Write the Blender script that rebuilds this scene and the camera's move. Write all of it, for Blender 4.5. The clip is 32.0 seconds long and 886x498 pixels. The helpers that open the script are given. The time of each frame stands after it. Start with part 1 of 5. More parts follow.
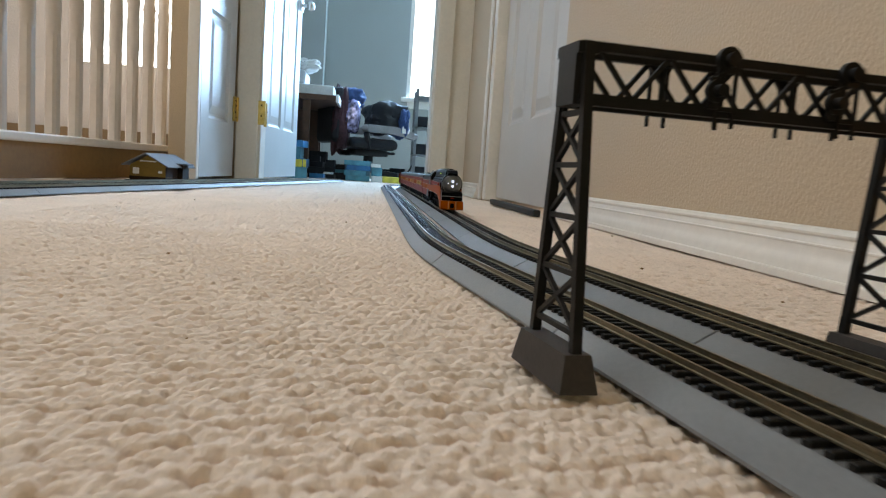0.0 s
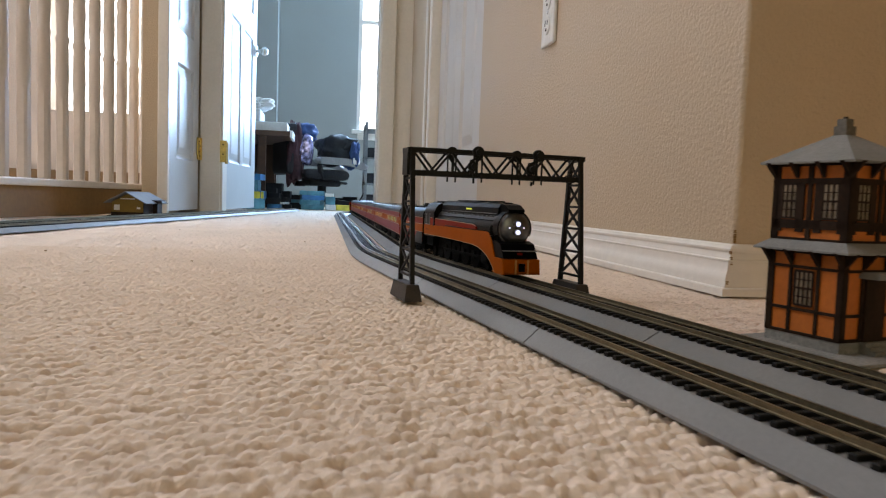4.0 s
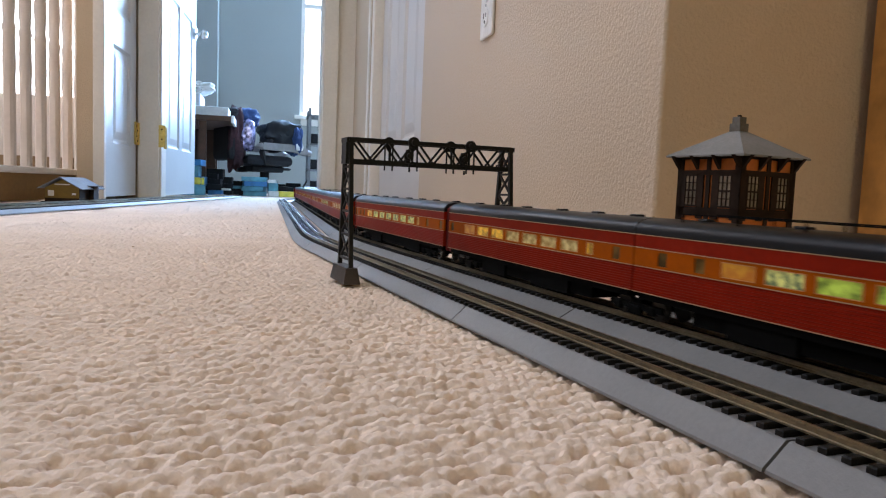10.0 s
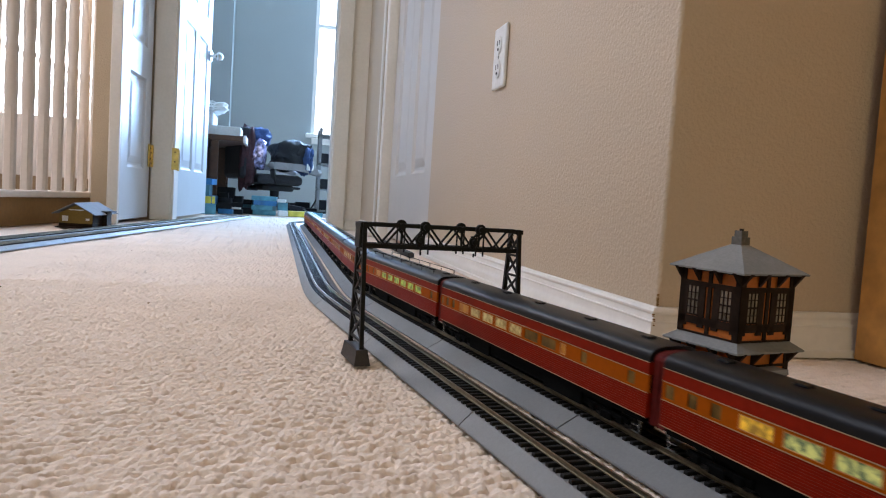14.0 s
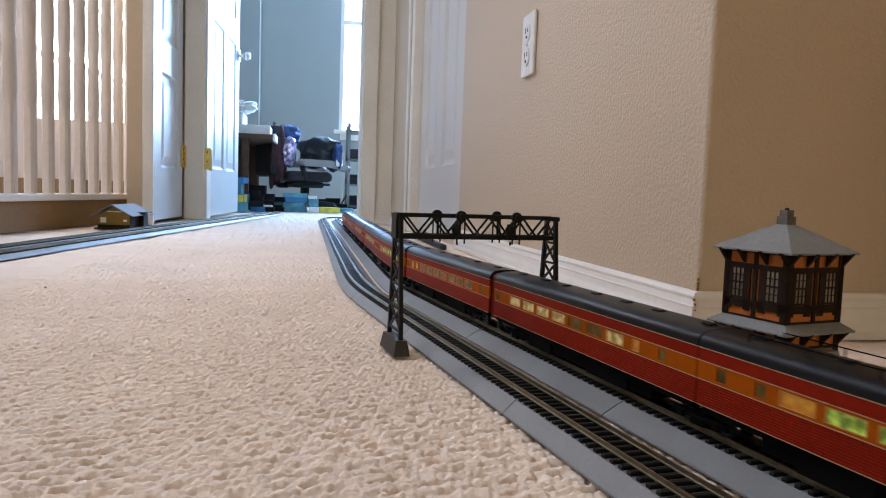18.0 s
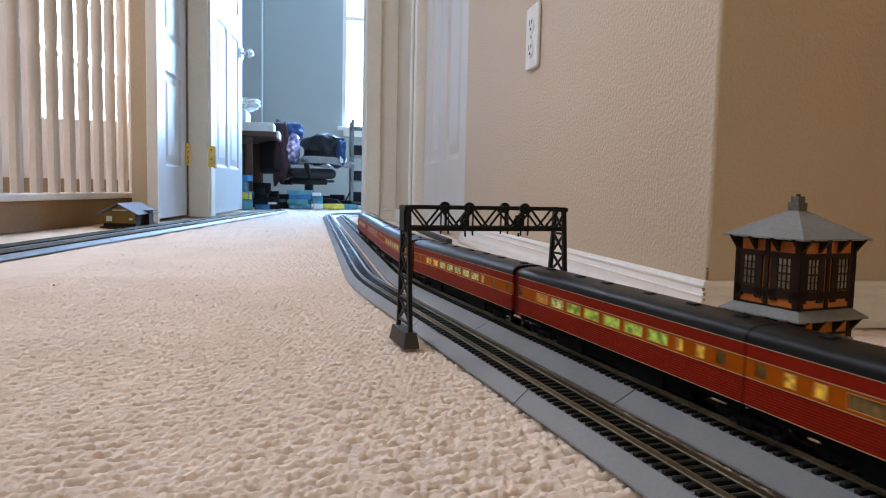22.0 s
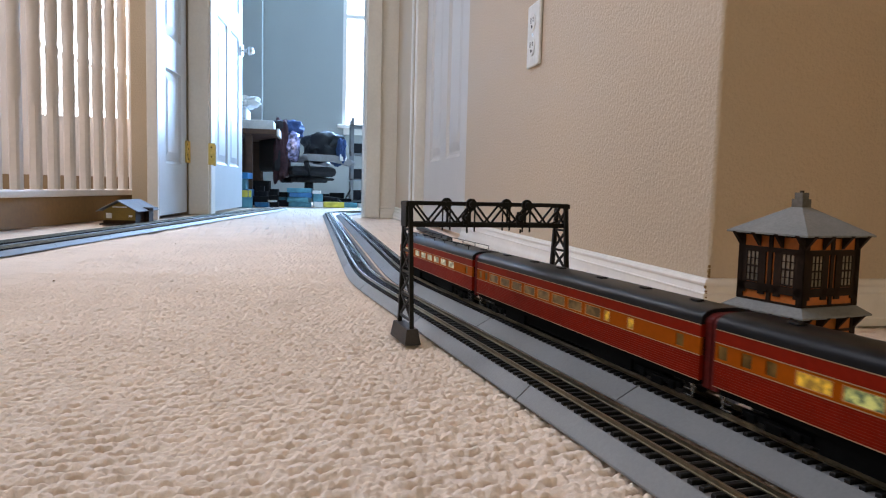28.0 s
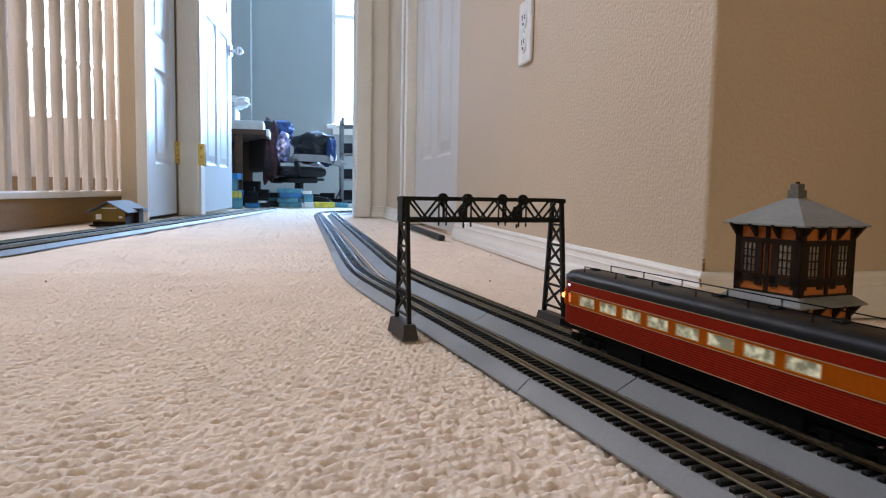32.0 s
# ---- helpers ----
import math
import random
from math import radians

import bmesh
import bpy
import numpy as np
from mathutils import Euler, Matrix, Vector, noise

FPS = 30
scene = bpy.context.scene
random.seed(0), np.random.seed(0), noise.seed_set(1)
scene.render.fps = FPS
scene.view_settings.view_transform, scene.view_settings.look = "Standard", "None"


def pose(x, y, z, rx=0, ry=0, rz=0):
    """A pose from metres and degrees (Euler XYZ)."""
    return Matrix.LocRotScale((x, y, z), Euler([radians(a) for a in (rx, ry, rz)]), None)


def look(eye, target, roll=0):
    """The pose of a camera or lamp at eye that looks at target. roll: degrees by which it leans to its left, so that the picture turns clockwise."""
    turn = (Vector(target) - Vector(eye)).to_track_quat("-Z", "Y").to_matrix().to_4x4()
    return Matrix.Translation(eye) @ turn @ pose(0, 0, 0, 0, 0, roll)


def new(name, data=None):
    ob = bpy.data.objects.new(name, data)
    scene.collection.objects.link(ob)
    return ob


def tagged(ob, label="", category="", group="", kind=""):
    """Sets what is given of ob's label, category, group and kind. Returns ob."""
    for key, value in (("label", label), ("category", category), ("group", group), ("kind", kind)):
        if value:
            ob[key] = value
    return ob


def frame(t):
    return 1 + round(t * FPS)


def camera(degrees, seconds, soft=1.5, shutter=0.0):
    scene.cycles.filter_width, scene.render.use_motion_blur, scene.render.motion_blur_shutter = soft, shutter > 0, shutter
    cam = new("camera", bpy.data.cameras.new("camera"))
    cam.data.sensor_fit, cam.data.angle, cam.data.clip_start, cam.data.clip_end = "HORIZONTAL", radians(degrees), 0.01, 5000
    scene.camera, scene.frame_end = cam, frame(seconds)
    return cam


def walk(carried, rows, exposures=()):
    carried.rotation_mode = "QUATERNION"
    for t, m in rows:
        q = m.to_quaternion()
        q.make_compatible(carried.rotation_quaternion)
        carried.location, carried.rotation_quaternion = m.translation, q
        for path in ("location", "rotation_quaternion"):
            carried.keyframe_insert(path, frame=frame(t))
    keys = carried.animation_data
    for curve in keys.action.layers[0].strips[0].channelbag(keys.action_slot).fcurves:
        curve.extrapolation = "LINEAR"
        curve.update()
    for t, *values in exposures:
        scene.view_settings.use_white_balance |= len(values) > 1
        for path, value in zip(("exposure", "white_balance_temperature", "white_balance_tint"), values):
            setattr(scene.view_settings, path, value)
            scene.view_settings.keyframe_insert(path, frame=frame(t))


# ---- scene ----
cam = camera(63.9, 32.0, soft=1.15, shutter=0.5)
PATH = [
    (0, (-0.3944, -0.3064, 0.0735), (-0.1818, 1.6712, -0.1360), 3.90),
    (0.5, (-0.3905, -0.3538, 0.0756), (-0.1734, 1.6251, -0.1160), 2.59),
    (1, (-0.3783, -0.3512, 0.0758), (-0.1329, 1.6236, -0.1241), 2.37),
    (1.5, (-0.3709, -0.3503, 0.0756), (-0.0882, 1.6191, -0.1279), 2.46),
    (2, (-0.3704, -0.3493, 0.0759), (-0.0696, 1.6168, -0.1337), 2.61),
    (2.5, (-0.3733, -0.3859, 0.0767), (-0.0539, 1.5777, -0.1292), 2.71),
    (4.5, (-0.3901, -0.6593, 0.0813), (-0.0520, 1.3081, -0.0413), 1.68),
    (5, (-0.3901, -0.6593, 0.0813), (-0.0009, 1.2976, -0.0570), 1.97),
    (5.5, (-0.3754, -0.6694, 0.0802), (0.0775, 1.2733, -0.0636), 2.13),
    (6, (-0.3771, -0.6678, 0.0799), (0.1287, 1.2608, -0.0782), 2.53),
    (6.5, (-0.3788, -0.6672, 0.0808), (0.1190, 1.2626, -0.0870), 2.69),
    (7, (-0.3809, -0.6655, 0.0811), (0.1116, 1.2654, -0.0894), 2.60),
    (7.5, (-0.3837, -0.6658, 0.0824), (0.1072, 1.2651, -0.0925), 2.54),
    (8, (-0.3837, -0.6637, 0.0824), (0.1041, 1.2682, -0.0909), 2.56),
    (8.5, (-0.3845, -0.6642, 0.0818), (0.1018, 1.2683, -0.0886), 2.49),
    (9, (-0.3850, -0.6635, 0.0820), (0.0986, 1.2697, -0.0872), 2.26),
    (9.5, (-0.3862, -0.6639, 0.0816), (0.0961, 1.2699, -0.0848), 2.41),
    (10, (-0.3872, -0.6639, 0.0820), (0.0912, 1.2710, -0.0827), 2.29),
    (10.5, (-0.3877, -0.6635, 0.0824), (0.0861, 1.2728, -0.0796), 2.36),
    (11, (-0.3877, -0.6632, 0.0824), (0.0832, 1.2741, -0.0763), 2.28),
    (11.5, (-0.3885, -0.6633, 0.0819), (0.0800, 1.2747, -0.0749), 2.14),
    (12, (-0.3894, -0.6628, 0.0825), (0.0773, 1.2758, -0.0722), 2.31),
    (12.5, (-0.3893, -0.6621, 0.0849), (0.0746, 1.2774, -0.0672), 2.18),
    (13, (-0.3933, -0.6652, 0.1051), (0.0677, 1.2755, -0.0404), 2.34),
    (13.5, (-0.3967, -0.6726, 0.1355), (0.0646, 1.2685, -0.0036), 4.05),
    (14, (-0.3958, -0.6752, 0.1447), (0.0633, 1.2671, 0.0162), 3.65),
    (14.5, (-0.3974, -0.6755, 0.1465), (0.0519, 1.2693, 0.0202), 3.59),
    (16.5, (-0.3996, -0.6731, 0.1433), (-0.0010, 1.2819, 0.0061), 2.63),
    (17, (-0.4007, -0.6728, 0.1411), (-0.0064, 1.2830, 0.0011), 2.28),
    (17.5, (-0.4006, -0.6728, 0.1411), (-0.0138, 1.2840, -0.0051), 2.22),
    (18, (-0.4011, -0.6723, 0.1412), (-0.0237, 1.2858, -0.0116), 1.99),
    (18.5, (-0.4020, -0.6723, 0.1408), (-0.0332, 1.2872, -0.0155), 1.88),
    (19, (-0.4021, -0.6713, 0.1403), (-0.0374, 1.2886, -0.0198), 1.56),
    (19.5, (-0.4023, -0.6707, 0.1386), (-0.0363, 1.2890, -0.0208), 1.60),
    (20, (-0.4026, -0.6707, 0.1392), (-0.0348, 1.2885, -0.0224), 1.53),
    (20.5, (-0.4022, -0.6704, 0.1391), (-0.0361, 1.2891, -0.0227), 1.56),
    (21, (-0.4027, -0.6708, 0.1393), (-0.0377, 1.2889, -0.0236), 1.50),
    (21.5, (-0.4040, -0.6716, 0.1385), (-0.0390, 1.2880, -0.0258), 1.49),
    (22, (-0.4044, -0.6706, 0.1376), (-0.0387, 1.2888, -0.0276), 1.27),
    (22.5, (-0.4040, -0.6704, 0.1378), (-0.0359, 1.2883, -0.0287), 1.42),
    (23, (-0.4040, -0.6702, 0.1386), (-0.0324, 1.2880, -0.0273), 1.63),
    (23.5, (-0.4040, -0.6700, 0.1384), (-0.0321, 1.2881, -0.0271), 1.58),
    (24, (-0.4051, -0.6702, 0.1384), (-0.0340, 1.2881, -0.0273), 1.58),
    (24.5, (-0.4049, -0.6695, 0.1368), (-0.0339, 1.2888, -0.0289), 1.39),
    (25, (-0.4051, -0.6692, 0.1362), (-0.0339, 1.2889, -0.0309), 1.46),
    (25.5, (-0.4050, -0.6693, 0.1362), (-0.0330, 1.2887, -0.0308), 1.58),
    (27.5, (-0.4054, -0.6685, 0.1349), (-0.0388, 1.2904, -0.0333), 1.35),
    (28, (-0.4059, -0.6687, 0.1350), (-0.0388, 1.2901, -0.0332), 1.48),
    (28.5, (-0.4057, -0.6690, 0.1364), (-0.0404, 1.2901, -0.0324), 1.47),
    (29, (-0.4059, -0.6681, 0.1355), (-0.0423, 1.2914, -0.0323), 1.50),
    (29.5, (-0.4056, -0.6670, 0.1345), (-0.0437, 1.2929, -0.0330), 1.46),
    (30, (-0.4077, -0.6686, 0.1335), (-0.0442, 1.2909, -0.0347), 1.25),
    (30.5, (-0.4062, -0.6673, 0.1342), (-0.0433, 1.2920, -0.0368), 1.26),
    (31, (-0.4068, -0.6679, 0.1348), (-0.0432, 1.2913, -0.0366), 1.41),
    (31.5, (-0.4072, -0.6677, 0.1343), (-0.0428, 1.2914, -0.0360), 1.31),
    (32, (-0.4116, -0.6681, 0.1308), (-0.0175, 1.2855, -0.0371), 1.05),
]
walk(cam, [(t, look(eye, target, roll)) for t, eye, target, roll in PATH],
     [(0, -0.25, 6850, 4), (2.5, -0.25, 7000, 7), (5.0, -0.13, 7050, 13), (6.5, -0.03, 6600, 13), (9.0, 0.02, 6430, 14), (14.0, 0.02, 6300, 13), (32.0, 0.03, 6300, 13)])

# ---- world and light ----
world = bpy.data.worlds.new("sky")
scene.world = world
world.use_nodes = True
wn = world.node_tree.nodes
sky = wn.new("ShaderNodeTexSky")
sky.sky_type, sky.sun_disc = "NISHITA", False
sky.sun_elevation, sky.sun_rotation = radians(38), radians(110)
wn["Background"].inputs[1].default_value = 0.12
world.node_tree.links.new(sky.outputs[0], wn["Background"].inputs[0])


def area(name, eye, target, sx, sy, power, colour):
    data = bpy.data.lights.new(name, "AREA")
    data.shape, data.size, data.size_y, data.energy, data.color = "RECTANGLE", sx, sy, power, colour
    ob = new(name, data)
    ob.matrix_world = look(eye, target)
    return ob


sun = bpy.data.lights.new("sun", "SUN")
sun.energy, sun.angle, sun.color = 2.5, radians(0.5), (1, 0.95, 0.87)
new("sun", sun).matrix_world = look((0, 0, 0), (-0.75, -0.25, -0.62))

# daylight through the stairwell and office windows, with three added fill lamps
area("stair_window_light", (-1.26, 2.37, 1.3), (-1.4, 0.0, 1.1), 0.4, 1.6, 22, (0.92, 0.93, 1.0))
# lamp in an added high opening, to light floor and wall from above
area("high_window_light", (-3.36, 1.0, 3.0), (-0.4, 0.2, 0.0), 2.2, 1.2, 24, (0.91, 0.91, 1.0))
# added overhead fill under the stairwell ceiling, to brighten the carpet from above
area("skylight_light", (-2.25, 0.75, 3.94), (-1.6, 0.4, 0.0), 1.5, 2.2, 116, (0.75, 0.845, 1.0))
area("office_window_light", (0.36, 5.29, 1.4), (0.36, 2.6, 1.3), 0.98, 1.5, 245, (0.34, 0.60, 1.0))
# added warm fill behind the camera, for faces turned towards it
area("living_window_light", (-0.6, -5.22, 1.45), (-0.5, 0.0, 0.6), 1.9, 1.3, 24, (1.0, 0.91, 0.49))


# ---- materials ----
def mat(name, colour, rough=0.6, metal=0.0, grain=(60, 0.12), stain=(6, 0.1), bump=(0, 0), spec=0.5, per_object=0.0):
    """Noise at two scales over a base colour, with bump; grain, stain: (scale, amount)."""
    m = bpy.data.materials.new(name)
    m.use_nodes = True
    nt = m.node_tree
    n, l = nt.nodes, nt.links
    b = n["Principled BSDF"]
    b.inputs["Roughness"].default_value, b.inputs["Metallic"].default_value = rough, metal
    b.inputs["Specular IOR Level"].default_value = spec
    co = n.new("ShaderNodeTexCoord")
    col = None
    for scale, amount in (grain, stain):
        if not amount:
            continue
        t = n.new("ShaderNodeTexNoise")
        t.inputs["Scale"].default_value, t.inputs["Detail"].default_value = scale, 4
        l.new(co.outputs["Object"], t.inputs["Vector"])
        mr = n.new("ShaderNodeMapRange")
        mr.inputs["From Min"].default_value, mr.inputs["From Max"].default_value = 0.3, 0.7
        mr.inputs["To Min"].default_value, mr.inputs["To Max"].default_value = 1 - amount, 1 + amount
        l.new(t.outputs[0], mr.inputs[0])
        mul = n.new("ShaderNodeVectorMath")
        mul.operation = "SCALE"
        if col is None:
            mul.inputs[0].default_value = colour
        else:
            l.new(col, mul.inputs[0])
        l.new(mr.outputs[0], mul.inputs["Scale"])
        col = mul.outputs[0]
    if per_object:
        oi = n.new("ShaderNodeObjectInfo")
        mr = n.new("ShaderNodeMapRange")
        mr.inputs["To Min"].default_value, mr.inputs["To Max"].default_value = 1 - per_object, 1 + per_object
        l.new(oi.outputs["Random"], mr.inputs[0])
        mul = n.new("ShaderNodeVectorMath")
        mul.operation = "SCALE"
        l.new(col, mul.inputs[0]) if col else None
        if not col:
            mul.inputs[0].default_value = colour
        l.new(mr.outputs[0], mul.inputs["Scale"])
        col = mul.outputs[0]
    if col:
        l.new(col, b.inputs["Base Color"])
    else:
        b.inputs["Base Color"].default_value = (*colour, 1)
    if bump[1]:
        t = n.new("ShaderNodeTexNoise")
        t.inputs["Scale"].default_value, t.inputs["Detail"].default_value = bump[0], 3
        l.new(co.outputs["Object"], t.inputs["Vector"])
        bp = n.new("ShaderNodeBump")
        bp.inputs["Strength"].default_value, bp.inputs["Distance"].default_value = 1.0, bump[1]
        l.new(t.outputs[0], bp.inputs["Height"])
        l.new(bp.outputs[0], b.inputs["Normal"])
    return m


def glow(name, colour, strength):
    m = bpy.data.materials.new(name)
    m.use_nodes = True
    b = m.node_tree.nodes["Principled BSDF"]
    b.inputs["Base Color"].default_value = (*colour, 1)
    b.inputs["Emission Color"].default_value = (*colour, 1)
    b.inputs["Emission Strength"].default_value = strength
    return m


CARPET = mat("carpet_loop", (0.80, 0.652, 0.532), 0.95, grain=(420, 0.06), stain=(9, 0.05), bump=(560, 0.0006), spec=0.05)
WALL = mat("beige_wall_paint", (0.54, 0.418, 0.288), 0.5, grain=(220, 0.025), stain=(1.6, 0.03), bump=(200, 0.0015), spec=0.45)
OFFICE_WALL = mat("grey_green_wall_paint", (0.34, 0.345, 0.32), 0.8, grain=(200, 0.03), stain=(1.5, 0.04), bump=(230, 0.0008), spec=0.25)
CEILING = mat("ceiling_white", (0.72, 0.70, 0.66), 0.9, grain=(80, 0.03), stain=(2, 0.03), bump=(150, 0.001))
TRIM = mat("white_trim_paint", (0.75, 0.695, 0.62), 0.42, grain=(90, 0.03), stain=(7, 0.04), bump=(120, 0.0002))
SIDE_DOOR = mat("cream_door_paint", (0.56, 0.52, 0.475), 0.4, grain=(120, 0.02), stain=(5, 0.03), bump=(260, 0.00015))
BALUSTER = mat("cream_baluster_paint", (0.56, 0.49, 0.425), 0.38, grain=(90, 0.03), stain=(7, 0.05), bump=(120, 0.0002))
STAIR_CREAM = mat("cream_stair_wall_paint", (0.50, 0.455, 0.415), 0.7, grain=(220, 0.03), stain=(1.6, 0.04), bump=(150, 0.002), spec=0.25)
BOARD_DARK = mat("brown_stair_board", (0.16, 0.10, 0.045), 0.7, grain=(70, 0.08), stain=(5, 0.1), bump=(200, 0.0003))
DOOR_WHITE = mat("white_door_paint", (0.60, 0.61, 0.615), 0.35, grain=(120, 0.02), stain=(5, 0.03), bump=(260, 0.00015))
BRASS = mat("brass", (0.65, 0.46, 0.14), 0.32, 1.0, grain=(300, 0.15), stain=(40, 0.15))
CHROME = mat("satin_nickel", (0.62, 0.60, 0.57), 0.25, 1.0, grain=(300, 0.05), stain=(40, 0.05))
SKIRT_BROWN = mat("tan_brown_board", (0.24, 0.130, 0.035), 0.7, grain=(70, 0.08), stain=(5, 0.1), bump=(200, 0.0003))
ROADBED = mat("grey_plastic_roadbed", (0.165, 0.161, 0.155), 0.55, grain=(500, 0.06), stain=(22, 0.08), bump=(1400, 0.00012))
TIE = mat("black_plastic_tie", (0.007, 0.006, 0.005), 0.6, grain=(700, 0.25), stain=(60, 0.2), bump=(900, 0.0002), per_object=0.25, spec=0.2)
RAIL = mat("nickel_rail", (0.235, 0.20, 0.135), 0.45, 1.0, grain=(400, 0.15), stain=(30, 0.25))
FOOTING = mat("dull_brown_footing", (0.030, 0.023, 0.019), 0.6, grain=(400, 0.2), stain=(50, 0.15), bump=(1200, 0.0001))
GANTRY = mat("black_brown_plastic", (0.006, 0.005, 0.004), 0.55, grain=(400, 0.2), stain=(50, 0.15), bump=(1200, 0.0001), spec=0.25)
LOCO_BLACK = mat("loco_black_enamel", (0.0025, 0.0025, 0.003), 0.30, grain=(300, 0.2), stain=(40, 0.2), spec=0.03)
# lighter copy of the loco black; light falling there is put into its colour
BOILER_BLACK = mat("worn_boiler_black", (0.007, 0.006, 0.005), 0.42, grain=(260, 0.25), stain=(45, 0.3), bump=(500, 0.0002), spec=0.07)
CAB_GLASS = mat("dusty_cab_glass", (0.014, 0.012, 0.010), 0.35, grain=(120, 0.3), stain=(60, 0.4), spec=0.08)
UNDER_BLACK = mat("underframe_black", (0.003, 0.0028, 0.0025), 0.75, grain=(300, 0.3), stain=(40, 0.3), spec=0.05)
ROOF_BLACK = mat("car_roof_black", (0.004, 0.004, 0.005), 0.36, grain=(300, 0.15), stain=(25, 0.15), spec=0.2)
CAR_RED = mat("daylight_red", (0.205, 0.0115, 0.0028), 0.45, grain=(300, 0.08), stain=(20, 0.08), spec=0.05)
DIAPHRAGM = mat("dull_red_diaphragm", (0.10, 0.006, 0.004), 0.6, grain=(300, 0.2), stain=(40, 0.2), spec=0.2)
CAR_ORANGE = mat("daylight_orange", (0.33, 0.068, 0.001), 0.5, grain=(300, 0.07), stain=(20, 0.07), spec=0.04)
FAINT_BARS = mat("worn_pale_orange_bars", (0.36, 0.105, 0.012), 0.5, grain=(300, 0.1), stain=(20, 0.1), spec=0.04)
LETTERING = mat("faded_gold_lettering", (0.46, 0.20, 0.05), 0.5, grain=(300, 0.1), stain=(20, 0.1))
STRIPE = mat("cream_stripe", (0.36, 0.235, 0.125), 0.45, grain=(300, 0.06), stain=(20, 0.06))
SILVER = mat("silver_smokebox", (0.15, 0.155, 0.165), 0.34, 0.9, grain=(400, 0.12), stain=(60, 0.12))
LAMP_WHITE = glow("headlight_glow", (0.60, 0.68, 1.0), 1.7)
LAMP_RED = glow("marker_lamp_glow", (1.0, 0.25, 0.06), 6)
LAMP_YELLOW = glow("number_lamp_glow", (0.75, 0.85, 0.1), 0.7)


def interior(name, dark, bright, strength, scale):
    """A lit coach interior behind the panes: seats and shades in patches, with a glossy pane before it."""
    m = bpy.data.materials.new(name)
    m.use_nodes = True
    n, l = m.node_tree.nodes, m.node_tree.links
    b = n["Principled BSDF"]
    co, t, ramp = n.new("ShaderNodeTexCoord"), n.new("ShaderNodeTexNoise"), n.new("ShaderNodeValToRGB")
    t.inputs["Scale"].default_value, t.inputs["Detail"].default_value = scale, 3
    l.new(co.outputs["Object"], t.inputs["Vector"])
    ramp.color_ramp.elements[0].position, ramp.color_ramp.elements[1].position = 0.40, 0.62
    ramp.color_ramp.elements[0].color, ramp.color_ramp.elements[1].color = (*dark, 1), (*bright, 1)
    l.new(t.outputs[0], ramp.inputs[0])
    l.new(ramp.outputs[0], b.inputs["Base Color"])
    l.new(ramp.outputs[0], b.inputs["Emission Color"])
    b.inputs["Emission Strength"].default_value, b.inputs["Roughness"].default_value = strength, 0.3
    b.inputs["Specular IOR Level"].default_value = 0.2
    return m


WIN_LIT = interior("lit_car_interior_cream", (0.24, 0.13, 0.02), (0.72, 0.42, 0.035), 0.40, 210)
WIN_GREEN = interior("lit_car_interior_green", (0.10, 0.14, 0.02), (0.34, 0.46, 0.06), 0.42, 190)
WIN_AMBER = interior("dim_lit_car_interior", (0.30, 0.10, 0.012), (0.42, 0.20, 0.02), 0.35, 120)
WIN_MIXED = interior("lit_car_interior_mixed", (0.09, 0.12, 0.06), (0.52, 0.52, 0.16), 0.34, 260)
WIN_CREAM = interior("lit_car_interior_pale_cream", (0.24, 0.15, 0.04), (0.52, 0.42, 0.18), 0.28, 170)
# dark panes are given a faint glow of their own
WIN_DARK = interior("unlit_car_interior", (0.085, 0.050, 0.016), (0.22, 0.135, 0.045), 0.10, 110)
WIN_PALE = interior("lit_lounge_interior", (0.17, 0.165, 0.10), (0.60, 0.58, 0.40), 0.42, 150)
WIN_TAIL = interior("red_lit_tail_interior", (0.30, 0.06, 0.015), (0.95, 0.30, 0.10), 0.8, 160)
WIN_DIM = mat("dim_car_window", (0.17, 0.095, 0.02), 0.5, grain=(90, 0.5), stain=(30, 0.5), spec=0.15)
TOWER_ORANGE = mat("tower_orange_panel", (0.50, 0.135, 0.014), 0.6, grain=(300, 0.1), stain=(30, 0.1))
TOWER_BROWN = mat("tower_dark_timber", (0.024, 0.012, 0.006), 0.65, grain=(300, 0.2), stain=(40, 0.2), spec=0.15)
TOWER_ROOF = mat("tower_grey_shingle", (0.205, 0.198, 0.185), 0.8, grain=(500, 0.09), stain=(40, 0.1), bump=(700, 0.0004))
TOWER_GLASS = mat("tower_window_film", (0.26, 0.21, 0.15), 0.25, grain=(200, 0.25), stain=(60, 0.3))
CHIMNEY = mat("brown_grey_chimney", (0.12, 0.108, 0.09), 0.8, grain=(400, 0.2), stain=(40, 0.15), bump=(600, 0.0003))
STONE_GREY = mat("moulded_grey_base", (0.22, 0.21, 0.19), 0.8, grain=(400, 0.2), stain=(40, 0.15), bump=(600, 0.0004))
DEPOT_YELLOW = mat("depot_mustard_boards", (0.20, 0.122, 0.014), 0.65, grain=(200, 0.12), stain=(20, 0.1))
DEPOT_ROOF = mat("depot_blue_grey_roof", (0.13, 0.145, 0.17), 0.7, grain=(300, 0.12), stain=(20, 0.1))
OAK = mat("golden_oak", (0.55, 0.27, 0.07), 0.4, grain=(40, 0.2), stain=(8, 0.2), bump=(90, 0.0004))
BLACK_RUBBER = mat("black_rubber", (0.012, 0.012, 0.012), 0.6, grain=(200, 0.2), stain=(30, 0.1))
CHAIR_BLACK = mat("chair_black_fabric", (0.02, 0.02, 0.024), 0.85, grain=(160, 0.25), stain=(12, 0.2), bump=(300, 0.0006))
